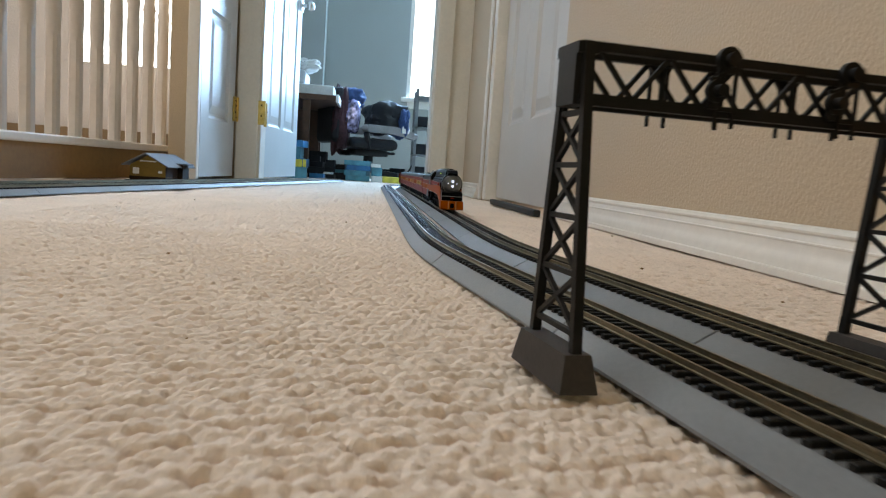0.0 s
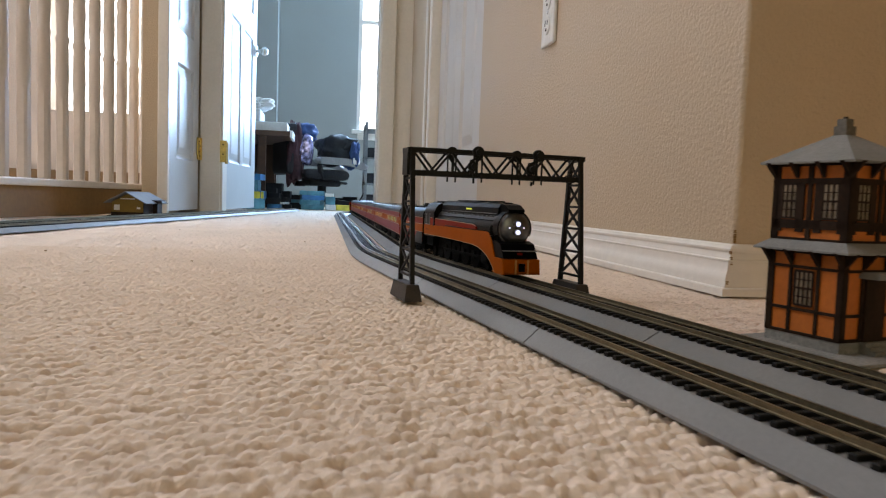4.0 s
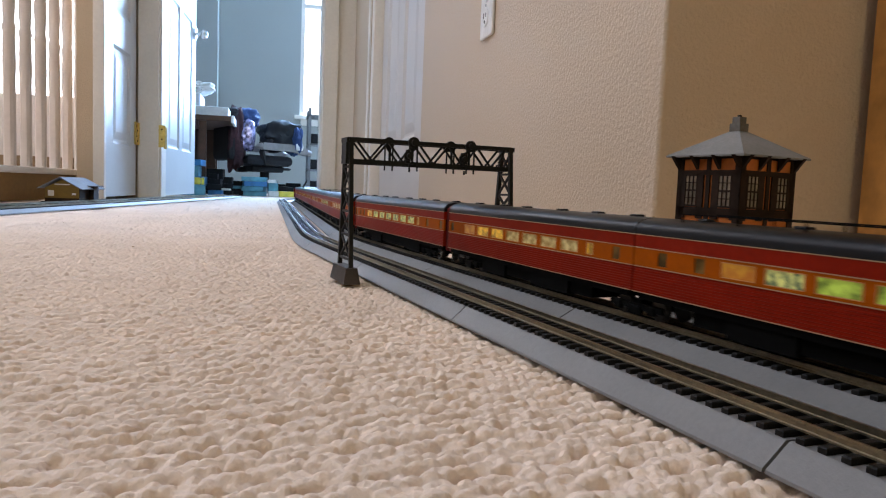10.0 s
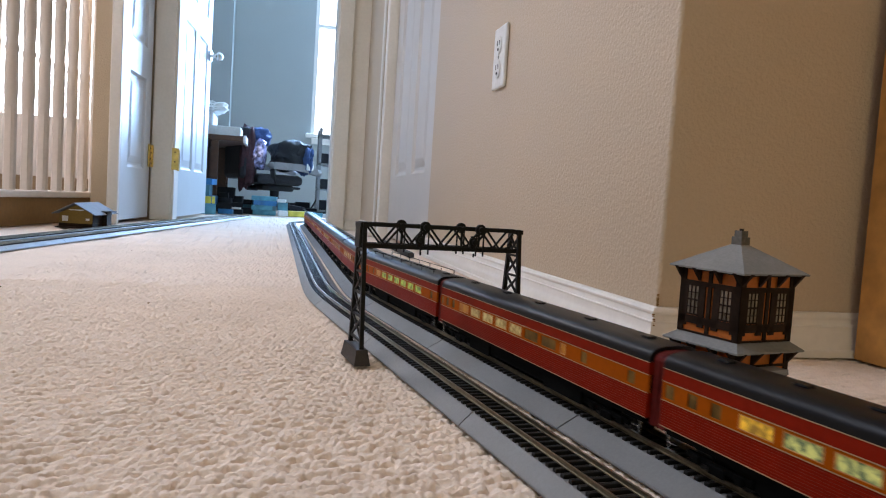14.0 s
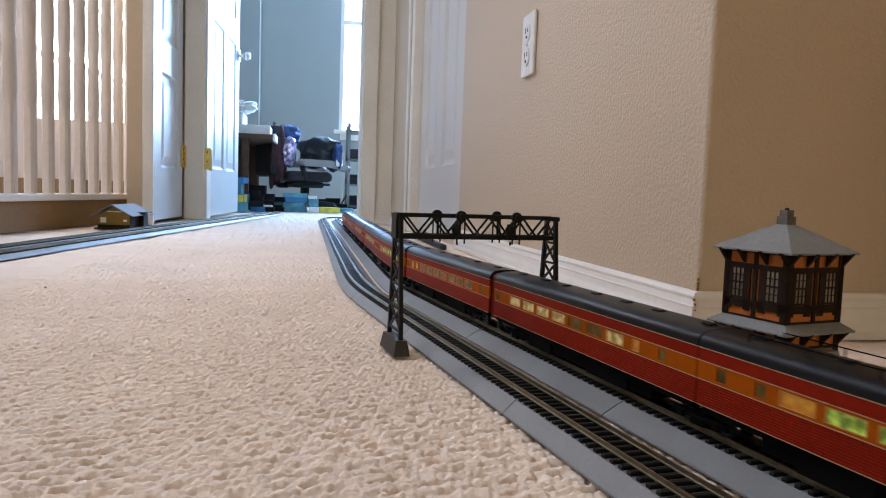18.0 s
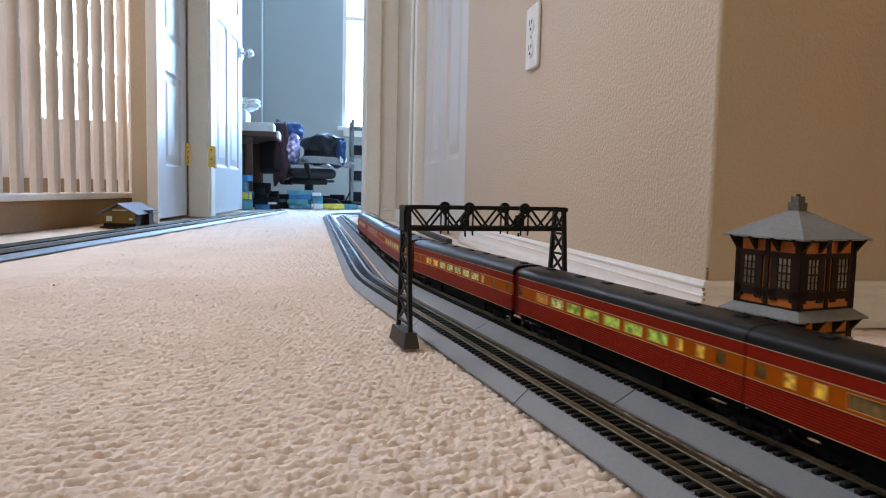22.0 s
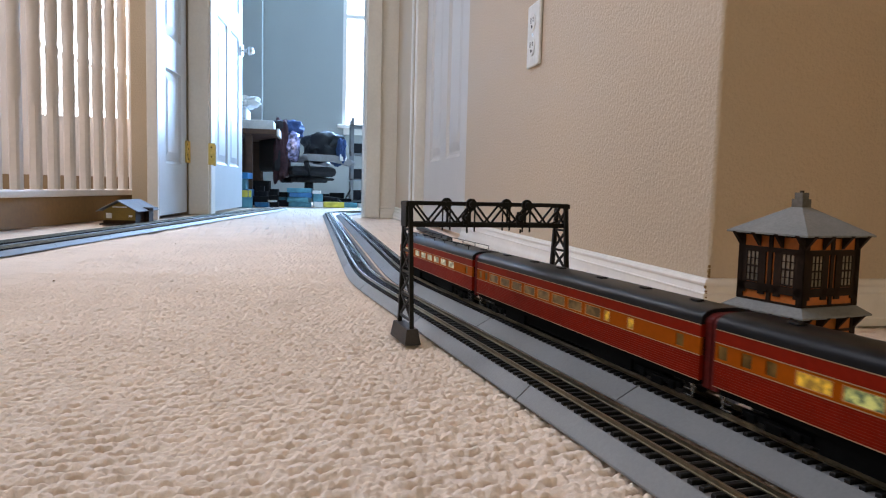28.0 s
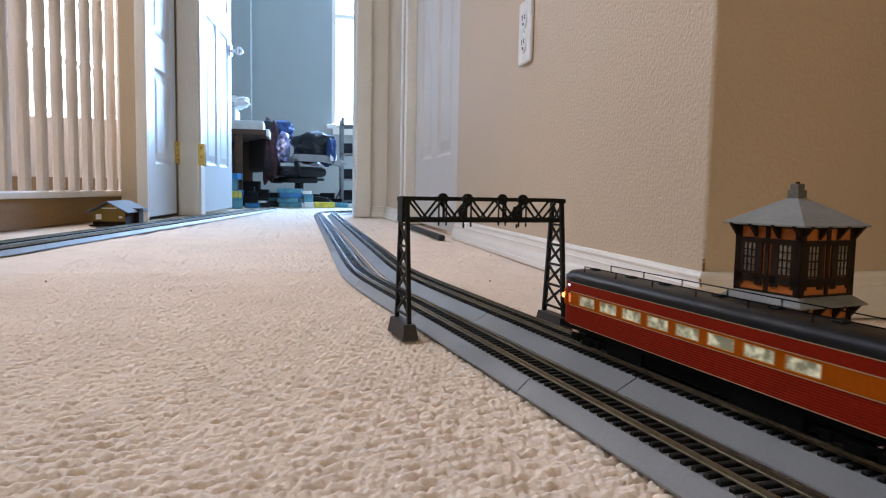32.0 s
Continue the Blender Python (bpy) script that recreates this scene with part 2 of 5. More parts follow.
CHAIR_GREY = mat("chair_grey_plastic", (0.22, 0.21, 0.21), 0.5, grain=(120, 0.08), stain=(12, 0.1))
DESK_WOOD = mat("dark_desk_wood", (0.06, 0.024, 0.011), 0.45, grain=(50, 0.25), stain=(8, 0.2))
WHEEL_DARK = mat("blackened_wheel", (0.05, 0.048, 0.045), 0.4, 0.8, grain=(300, 0.2), stain=(60, 0.2))
METAL_GREY = mat("grey_steel", (0.20, 0.21, 0.22), 0.4, 0.8, grain=(120, 0.1), stain=(15, 0.1))
PAPER = mat("white_paper", (0.72, 0.72, 0.70), 0.8, grain=(80, 0.06), stain=(10, 0.06))


# ---- building helpers ----
def part(name, bm, material, parent=None, label=""):
    me = bpy.data.meshes.new(name)
    bm.to_mesh(me)
    bm.free()
    me.materials.append(material)
    ob = new(name, me)
    ob.parent = parent
    if label:
        ob["label"] = label
    return ob


def empty(name, m, label, category, group="", kind=""):
    ob = new(name)
    ob.empty_display_size = 0.02
    ob.matrix_basis = m
    return tagged(ob, label, category, group, kind)


def box(bm, x0, x1, y0, y1, z0, z1, bevel=0.0):
    vs = [bm.verts.new(c) for c in ((x0, y0, z0), (x1, y0, z0), (x1, y1, z0), (x0, y1, z0), (x0, y0, z1), (x1, y0, z1), (x1, y1, z1), (x0, y1, z1))]
    fs = [bm.faces.new([vs[i] for i in q]) for q in ((0, 3, 2, 1), (4, 5, 6, 7), (0, 1, 5, 4), (1, 2, 6, 5), (2, 3, 7, 6), (3, 0, 4, 7))]
    if bevel:
        es = {e for f in fs for e in f.edges}
        bmesh.ops.bevel(bm, geom=list(es), offset=bevel, segments=2, affect="EDGES", profile=0.5)
    return vs


def boxes(*dims, bevel=0.0):
    bm = bmesh.new()
    for d in dims:
        box(bm, *d, bevel=bevel)
    return bm


def bar(bm, p, q, w, h=None):
    """A square bar from p to q."""
    p, q = Vector(p), Vector(q)
    h = h or w
    d = (q - p).normalized()
    side = d.cross(Vector((0, 0, 1)))
    if side.length < 1e-4:
        side = Vector((1, 0, 0))
    side.normalize()
    up = side.cross(d).normalized()
    vs = []
    for c in (p, q):
        for a, b in ((-1, -1), (1, -1), (1, 1), (-1, 1)):
            vs.append(bm.verts.new(c + side * a * w / 2 + up * b * h / 2))
    for f in ((0, 1, 2, 3), (7, 6, 5, 4), (0, 4, 5, 1), (1, 5, 6, 2), (2, 6, 7, 3), (3, 7, 4, 0)):
        bm.faces.new([vs[i] for i in f])


def cyl(bm, centre, axis, r, depth, seg=16, r2=None):
    """A cylinder or cone round its centre, along the axis."""
    rot = Vector((0, 0, 1)).rotation_difference(Vector(axis)).to_matrix().to_4x4()
    bmesh.ops.create_cone(bm, cap_ends=True, segments=seg, radius1=r, radius2=r if r2 is None else r2, depth=depth, matrix=Matrix.Translation(centre) @ rot)


def ball(bm, centre, r, scale=(1, 1, 1), seg=12):
    m = Matrix.Translation(centre) @ Matrix.Diagonal((*scale, 1))
    bmesh.ops.create_uvsphere(bm, u_segments=seg, v_segments=max(6, seg // 2), radius=r, matrix=m)


def extrude(bm, outline, path_pts, closed=True):
    """Sweeps an outline of (side, z) along plan points; side is to the right of the way."""
    rings = []
    n = len(path_pts)
    for i, (x, y) in enumerate(path_pts):
        a = Vector(path_pts[max(i - 1, 0)])
        b = Vector(path_pts[min(i + 1, n - 1)])
        d = (b - a).normalized()
        r = Vector((d.y, -d.x))
        mitre = 1.0
        if 0 < i < n - 1:
            d0 = (Vector(path_pts[i]) - a).normalized()
            mitre = 1 / max(0.5, d0.dot(d))
        rings.append([bm.verts.new((x + r.x * s * mitre, y + r.y * s * mitre, z)) for s, z in outline])
    m = len(outline)
    for i in range(n - 1):
        for j in range(m if closed else m - 1):
            k = (j + 1) % m
            bm.faces.new((rings[i][j], rings[i + 1][j], rings[i + 1][k], rings[i][k]))
    if closed:
        bm.faces.new(rings[0])
        bm.faces.new(rings[-1][::-1])
    bmesh.ops.recalc_face_normals(bm, faces=bm.faces)


def plate_xz(bm, pts, y0, y1):
    f = [bm.verts.new((x, y0, z)) for x, z in pts]
    b = [bm.verts.new((x, y1, z)) for x, z in pts]
    n = len(pts)
    bm.faces.new(f)
    bm.faces.new(b[::-1])
    for i in range(n):
        bm.faces.new((f[i], b[i], b[(i + 1) % n], f[(i + 1) % n]))
    bmesh.ops.recalc_face_normals(bm, faces=bm.faces)


def smooth(ob, angle=40):
    for p in ob.data.polygons:
        p.use_smooth = True
    ob.data.set_sharp_from_angle(angle=radians(angle))
    return ob


# ---- structure ----
def structure(name, bm, material, label, category):
    return tagged(part(name, bm, material), label, category, kind="structure")


def make_carpet():
    """Looped pile: a height field of jittered loops, fine where the camera stands and coarser with distance."""
    xs = np.concatenate([np.arange(-4.2, -1.2, 0.1), np.arange(-1.2, -0.78, 0.012), np.arange(-0.78, -0.23, 0.00105), np.arange(-0.23, 0.03, 0.002), np.arange(0.03, 0.3, 0.006), np.arange(0.3, 3.0, 0.1)])
    ys = np.concatenate([np.arange(-5.2, -0.54, 0.1), np.arange(-0.54, 0.0, 0.00092), np.arange(0.0, 0.3, 0.0013), np.arange(0.3, 0.45, 0.002), np.arange(0.45, 1.2, 0.006), np.arange(1.2, 5.4, 0.06)])
    gx, gy = np.meshgrid(xs, ys)
    a = radians(16)
    u, v = gx * math.cos(a) + gy * math.sin(a), -gx * math.sin(a) + gy * math.cos(a)

    def chance(i, j, p, q):
        return np.modf(np.abs(np.sin(i * p + j * q) * 43758.5453))[0]

    def cells(pu, pv):
        row = np.floor(v / pv)
        for dj in (-1, 0, 1):
            j = row + dj
            off = np.where(j % 2 == 0, 0.0, 0.5)
            col = np.floor(u / pu - off)
            for di in (-1, 0, 1):
                i = col + di
                yield i, j, u - (i + off + 0.5) * pu, v - (j + 0.5) * pv

    # small round loops, leaning each its own way
    z = np.full(gx.shape, -0.0036)
    for i, j, eu, ev in cells(0.0052, 0.0047):
        h1, h2, h3, h4 = (chance(i, j, p, q) for p, q in ((12.9898, 78.233), (39.346, 11.135), (73.156, 52.235), (26.651, 91.417)))
        eu, ev = eu - (h1 - 0.5) * 0.0024, ev - (h2 - 0.5) * 0.0020
        ang = (h3 - 0.5) * 1.6
        ru, rv = eu * np.cos(ang) + ev * np.sin(ang), -eu * np.sin(ang) + ev * np.cos(ang)
        d2 = (ru / 0.0041) ** 2 + (rv / 0.0030) ** 2
        z = np.maximum(z, -0.0036 + (0.0025 + 0.0013 * h4) * np.clip(1 - d2, 0, 1) ** 0.58)
    # loops pulled low in scattered hollows
    for i, j, eu, ev in cells(0.0165, 0.0118):
        h1, h2, h3, h4 = (chance(i, j, p, q) for p, q in ((21.734, 64.912), (51.117, 17.331), (9.871, 83.447), (33.271, 29.519)))
        eu, ev = eu - (h1 - 0.5) * 0.008, ev - (h2 - 0.5) * 0.0045
        ev = ev + (h1 - 0.5) * 0.4 * eu
        size = np.where(h3 > 0.12, 0.42 + 0.68 * h4 ** 1.3, 0.0)
        d2 = (eu / (0.0038 + 0.0024 * h2)) ** 2 + (ev / 0.0025) ** 2
        z -= size * (0.0042 * np.exp(-d2) + 0.0066 * np.exp(-3.0 * d2))
    # shallow furrows between the rows
    z -= 0.0011 * np.exp(-((np.modf(np.abs(v / 0.0118) + 0.12 * np.sin(u * 310))[0] - 0.5) / 0.16) ** 2)
    z += 0.0006 * np.sin(gx * 23 + gy * 9) - 0.0006
    n_x, n_y = len(xs), len(ys)
    verts = np.stack([gx.ravel(), gy.ravel(), z.ravel()], 1).astype(np.float32)
    q = (np.arange(n_y - 1)[:, None] * n_x + np.arange(n_x - 1)[None, :]).ravel()
    faces = np.stack([q, q + 1, q + n_x + 1, q + n_x], 1)
    me = bpy.data.meshes.new("floor")
    me.vertices.add(len(verts))
    me.vertices.foreach_set("co", verts.ravel())
    me.loops.add(faces.size)
    me.loops.foreach_set("vertex_index", faces.ravel().astype(np.int32))
    me.polygons.add(len(faces))
    me.polygons.foreach_set("loop_start", (np.arange(len(faces)) * 4).astype(np.int32))
    me.polygons.foreach_set("use_smooth", np.ones(len(faces), dtype=bool))
    me.update(calc_edges=True)
    me.materials.append(CARPET)
    tagged(new("floor", me), "cream looped pile carpet over the hall and rooms", "carpet", kind="structure")


make_carpet()
DOOR_Y = 2.5


def bullnose_wall():
    """The hall's wall with its rounded corner, up to the side door."""
    bm = bmesh.new()
    r = 0.005
    pts = [(0, 1.20)] + [(r - r * math.cos(radians(a)), r - r * math.sin(radians(a))) for a in range(0, 91, 15)] + [(0.9, 0.0), (0.9, 0.12), (0.12, 0.12), (0.12, 1.20)]
    lo = [bm.verts.new((x, y, -0.01)) for x, y in pts]
    hi = [bm.verts.new((x, y, 2.44)) for x, y in pts]
    n = len(pts)
    for i in range(n):
        bm.faces.new((lo[i], lo[(i + 1) % n], hi[(i + 1) % n], hi[i]))
    bm.faces.new(lo)
    bm.faces.new(hi[::-1])
    bmesh.ops.recalc_face_normals(bm, faces=bm.faces)
    return smooth(structure("wall_east", bm, WALL, "beige textured hall wall with a rounded corner", "wall"), 30)


bullnose_wall()
structure("wall_east_far", boxes((-0.035, 0.12, 1.98, DOOR_Y, -0.01, 2.44)), WALL, "beige hall wall beyond the side door", "wall")
structure("wall_over_side_door", boxes((0.0, 0.12, 1.20, 1.98, 2.05, 2.44)), WALL, "beige wall over the side door", "wall")
structure("wall_north_right", boxes((-0.15, 2.9, DOOR_Y + 0.002, DOOR_Y + 0.11, -0.01, 2.44)), OFFICE_WALL, "grey-green office wall beside the doorway", "wall")
structure("wall_north_left", boxes((-2.1, -0.84, DOOR_Y, DOOR_Y + 0.11, -0.01, 2.44)), WALL, "beige wall beside the office doorway", "wall")
structure("wall_over_doorway", boxes((-0.84, -0.15, DOOR_Y, DOOR_Y + 0.11, 2.05, 2.44)), WALL, "beige wall over the office doorway", "wall")
structure("wall_hall_end_right", boxes((-0.15, -0.035, DOOR_Y - 0.012, DOOR_Y - 0.001, -0.01, 2.44)), TRIM, "narrow white painted board beside the doorway trim", "wall")

BASE = [(0, 0), (0.0152, 0), (0.0153, 0.0068), (0.0146, 0.0079), (0.0124, 0.0085), (0.0119, 0.0110), (0.0116, 0.0150), (0.0106, 0.0190), (0.0088, 0.0225), (0.0077, 0.0260), (0.0074, 0.0325), (0.0080, 0.0336), (0.0078, 0.0347), (0.0056, 0.0354), (0.0046, 0.0380), (0.0042, 0.0415), (0.0054, 0.0432), (0.0056, 0.0452), (0.0036, 0.0486), (0, 0.050)]


def baseboard(pts, label="white stepped baseboard along the wall"):
    bm = bmesh.new()
    extrude(bm, BASE, pts)
    return smooth(structure("baseboard", bm, TRIM, label, "baseboard"), 25)


baseboard([(-0.0005, 1.195), (-0.0005, -0.0005), (0.85, -0.0005)])
baseboard([(-0.0355, 2.48), (-0.0355, 2.06)][::1])
baseboard([(-0.105, DOOR_Y - 0.0125), (-0.05, DOOR_Y - 0.0125)])


# ---- track ----
KX, KY, SL = -0.262, 0.33, 0.14
FAR_R = 0.40


def line_point(q, kx, radius, slope=SL):
    """Plan place on a running line: q falls along the way of the train."""
    if q <= 2.6:
        w = 0.045
        e = (KY - q) / w
        bend = w * (math.log1p(math.exp(e)) if e < 30 else e)
        return Vector((kx + slope * bend, q))
    a = (q - 2.6) / radius
    if a < math.pi / 2:
        return Vector((kx + radius - radius * math.cos(a), 2.6 + radius * math.sin(a)))
    return Vector((kx + radius + (q - 2.6 - radius * math.pi / 2), 2.6 + radius))


def far_line(q):
    return line_point(q, KX, FAR_R, 0.146)


def near_line(q):
    return line_point(q, KX - 0.066, FAR_R + 0.066)


def left_line(shift):
    def at(q):
        return Vector((-0.948 - shift + 0.147 * (q - 0.644), q))
    return at


BED = [(-0.025, 0.0), (-0.0248, 0.0012), (-0.0162, 0.0088), (-0.0155, 0.0092), (0.0155, 0.0092), (0.0162, 0.0088), (0.0248, 0.0012), (0.025, 0.0)]
RAIL_SHAPE = [(-0.0011, 0.0), (0.0011, 0.0), (0.0011, 0.0006), (0.0004, 0.0009), (0.0004, 0.0022), (0.0006, 0.0024), (0.0006, 0.0031), (-0.0006, 0.0031), (-0.0006, 0.0024), (-0.0004, 0.0022), (-0.0004, 0.0009), (-0.0011, 0.0006)]
GAUGE = 0.0172


def tie_mesh():
    bm = boxes((-0.0151, 0.0151, -0.0016, 0.0016, 0.0, 0.0025))
    bmesh.ops.bevel(bm, geom=[e for e in bm.edges if all(v.co.z > 0.002 for v in e.verts)], offset=0.0004, segments=1, affect="EDGES")
    me = bpy.data.meshes.new("tie")
    bm.to_mesh(me)
    bm.free()
    me.materials.append(TIE)
    return me


TIE_MESH = tie_mesh()
SECTION = 0.2475


def track_section(at, q0, q1, fine, lift=0.0, inner=0):
    """inner: the side (-1, 1) towards the other line, where the shoulder runs out wider."""
    steps = max(2, round((q1 - q0) / (0.0254 if fine else 0.05)))
    eps = 0.0006
    qs = [q1 - eps - (q1 - q0 - 2 * eps) * i / steps for i in range(steps + 1)]
    mid = at((q0 + q1) / 2)
    top = empty("track_section", pose(mid.x, mid.y, lift), "grey plastic roadbed track section with black ties and metal rails", "model track", "model railway track sections")
    pts = [tuple(at(q) - mid) for q in qs]
    rail_pts = [tuple(at(q) - mid) for q in [q1 - 0.0001] + qs[1:-1] + [q0 + 0.0001]]
    bm = bmesh.new()
    extrude(bm, [(x + inner * 0.0055 if inner * x > 0.02 else x, z) for x, z in BED], pts)
    part("roadbed", bm, ROADBED, top)
    for s in (-1, 1):
        bm = bmesh.new()
        extrude(bm, [(x + s * GAUGE / 2, z + 0.0113) for x, z in RAIL_SHAPE], rail_pts)
        part("rail", bm, RAIL, top)
    count = round((q1 - q0) / 0.0078)
    rest = bmesh.new()
    for i in range(count):
        q = q0 + (q1 - q0) * (i + 0.5) / count
        p, d = at(q) - mid, (at(q - 0.002) - at(q + 0.002)).normalized()
        m = pose(p.x, p.y, 0.0088, 0, 0, math.degrees(math.atan2(d.x, -d.y)) + random.uniform(-0.6, 0.6))
        if fine:
            ob = new("tie", TIE_MESH)
            ob.parent = top
            ob.matrix_basis = m
        else:
            start = len(rest.verts)
            box(rest, -0.0151, 0.0151, -0.0016, 0.0016, 0, 0.0025)
            rest.verts.ensure_lookup_table()
            bmesh.ops.transform(rest, matrix=m, verts=rest.verts[start:])
    if fine:
        rest.free()
    else:
        tagged(part("tie_row", rest, TIE, top), kind="stuff")
    return top


def lay_tracks():
    for at, start, inner in ((near_line, -0.2325, -1), (far_line, -0.2405, 1)):
        for i in range(-18, 17):
            q0 = start + i * SECTION
            track_section(at, q0, q0 + SECTION, -2 <= i <= 2, 0.0, inner)
    for shift in (0.0, 0.066):
        at = left_line(shift)
        for i in range(13):
            q0 = 0.1 + i * SECTION
            track_section(at, q0, q0 + SECTION, False)


lay_tracks()


# ---- hall joinery ----
def panel_door(name, m, width, height, label, panels, knob_at=None, hinges=(), z0=0.012, paint=DOOR_WHITE):
    """A slab in local x (width), y (thickness, front towards -y) and z."""
    top = empty(name, m, label, "door", kind="structure")
    th = 0.035
    # stiles and rails round sunk panels
    xs = sorted({0, width} | {x for p in panels for x in p[:2]})
    zs = sorted({z0, height} | {z for p in panels for z in p[2:]})
    bm = bmesh.new()
    for x0, x1 in zip(xs, xs[1:]):
        for a, b in zip(zs, zs[1:]):
            if not any(p[0] <= x0 and x1 <= p[1] and p[2] <= a and b <= p[3] for p in panels):
                box(bm, x0, x1, 0.004, th, a, b)
    part("slab", bm, paint, top)
    for x0, x1, a, b in panels:
        bm = bmesh.new()
        rings = []
        for inset, y in ((0, 0.0041), (0.010, 0.0125), (0.018, 0.0130), (0.044, 0.0060), (0.046, 0.0060)):
            rings.append([bm.verts.new(c) for c in ((x0 + inset, y, a + inset), (x1 - inset, y, a + inset), (x1 - inset, y, b - inset), (x0 + inset, y, b - inset))])
        for lo, hi in zip(rings, rings[1:]):
            for i in range(4):
                bm.faces.new((lo[i], lo[(i + 1) % 4], hi[(i + 1) % 4], hi[i]))
        bm.faces.new(rings[-1])
        box(bm, x0, x1, th - 0.006, th, a, b)
        part("panel", bm, paint, top)
    if knob_at:
        x, z = knob_at
        bm = bmesh.new()
        cyl(bm, (x, -0.003, z), (0, 1, 0), 0.03, 0.008, 20)
        cyl(bm, (x, -0.02, z), (0, 1, 0), 0.009, 0.03, 12)
        ball(bm, (x, -0.045, z), 0.024, (1, 0.8, 1), 16)
        smooth(part("knob", bm, CHROME, top, "round satin metal knob"))
    if knob_at:
        h = part("hinge", boxes((-0.084, -0.078, -0.022, 0.028, 0.212, 0.302), bevel=0.001), BRASS, top, "worn brass hinge leaf")
        bm = bmesh.new()
        for y, z in ((-0.008, 0.285), (0.010, 0.268), (-0.008, 0.245), (0.010, 0.228)):
            cyl(bm, (-0.0845, y, z), (1, 0, 0), 0.0035, 0.002, 8)
        part("screw_set", bm, TOWER_BROWN, h)
    for x, z in hinges:
        bm = boxes((x - 0.016, x + 0.016, -0.004, 0.003, z - 0.045, z + 0.045))
        cyl(bm, (x + (0.02 if x > width / 2 else -0.02), -0.004, z), (0, 0, 1), 0.006, 0.09, 10)
        h = part("hinge", bm, BRASS, top, "worn brass hinge")
        bm = bmesh.new()
        for dx, dz in ((-0.006, 0.03), (0.006, 0.012), (-0.006, -0.012), (0.006, -0.03)):
            cyl(bm, (x + dx, -0.0045, z + dz), (0, 1, 0), 0.0035, 0.002, 8)
        part("screw_set", bm, TOWER_BROWN, h)
    return top


# the office door stands open into the office; its slab runs from the left jamb
dx, dy = -0.768 + 0.822, 3.31 - 2.565
turn = math.degrees(math.atan2(dy, dx))
panel_door("door_1", pose(-0.822, 2.565, 0, 0, 0, turn), 0.75, 2.02, "white panelled office door standing open, with brass hinges",
           [(0.10, 0.34, 0.22, 0.88), (0.41, 0.65, 0.22, 0.88), (0.10, 0.34, 1.0, 1.9), (0.41, 0.65, 1.0, 1.9)], (0.70, 0.83), [(0.02, 0.255)])
panel_door("door_2", pose(-0.940, 2.050, 0, 0, 0, 86.5), 0.42, 2.02, "white panelled closet door, closed, on the railing side",
           [(0.09, 0.33, 0.205, 0.56), (0.09, 0.33, 0.68, 1.9)], None, [(0.408, 0.262)])
panel_door("door_3", pose(-0.002, 1.925, 0, 0, 0, -90), 0.72, 2.03, "white panelled door, closed, in the hall's long wall",
           [(0.115, 0.325, 0.228, 0.85), (0.42, 0.63, 0.228, 0.85), (0.115, 0.325, 1.0, 1.9), (0.42, 0.63, 1.0, 1.9)], paint=SIDE_DOOR)


def casing(name, dims, label="white painted door trim"):
    return structure(name, boxes(*dims, bevel=0.004), TRIM, label, "door trim")


casing("trim_office_right", [(-0.172, -0.108, DOOR_Y - 0.03, DOOR_Y - 0.0125, 0, 2.1), (-0.178, -0.152, DOOR_Y - 0.012, DOOR_Y + 0.12, 0, 2.06)])
casing("trim_office_left", [(-0.914, -0.832, DOOR_Y - 0.02, DOOR_Y - 0.001, 0, 2.1), (-0.838, -0.822, DOOR_Y - 0.012, DOOR_Y + 0.12, 0, 2.06)])
casing("trim_office_head", [(-0.90, -0.108, DOOR_Y - 0.022, DOOR_Y - 0.003, 2.102, 2.17)])
casing("trim_closet", [(-0.966, -0.930, 1.955, 1.974, 0, 2.1), (-0.950, -0.943, 1.975, 2.046, 0, 2.1)])
casing("trim_side_far", [(-0.040, -0.0365, 1.982, 2.03, 0, 2.1), (-0.034, 0.1, 1.93, 1.979, 0, 2.05)], "cream painted far trim of the side door")
structure("wall_closet", boxes((-1.02, -0.951, 1.975, 2.0, -0.01, 2.44), (-1.02, -1.0, 2.0, DOOR_Y - 0.001, -0.01, 2.44), (-1.0, -0.951, 2.0, DOOR_Y - 0.001, 2.06, 2.44)), WALL, "beige wall end by the railing", "wall")
baseboard([(-1.02, 1.9745), (-0.967, 1.9745)])

# railing over the stairwell, set a little aslant of the hall
RA = math.atan(0.156)


def rail_point(y):
    return -1.182 + 0.156 * (y - 1.32)


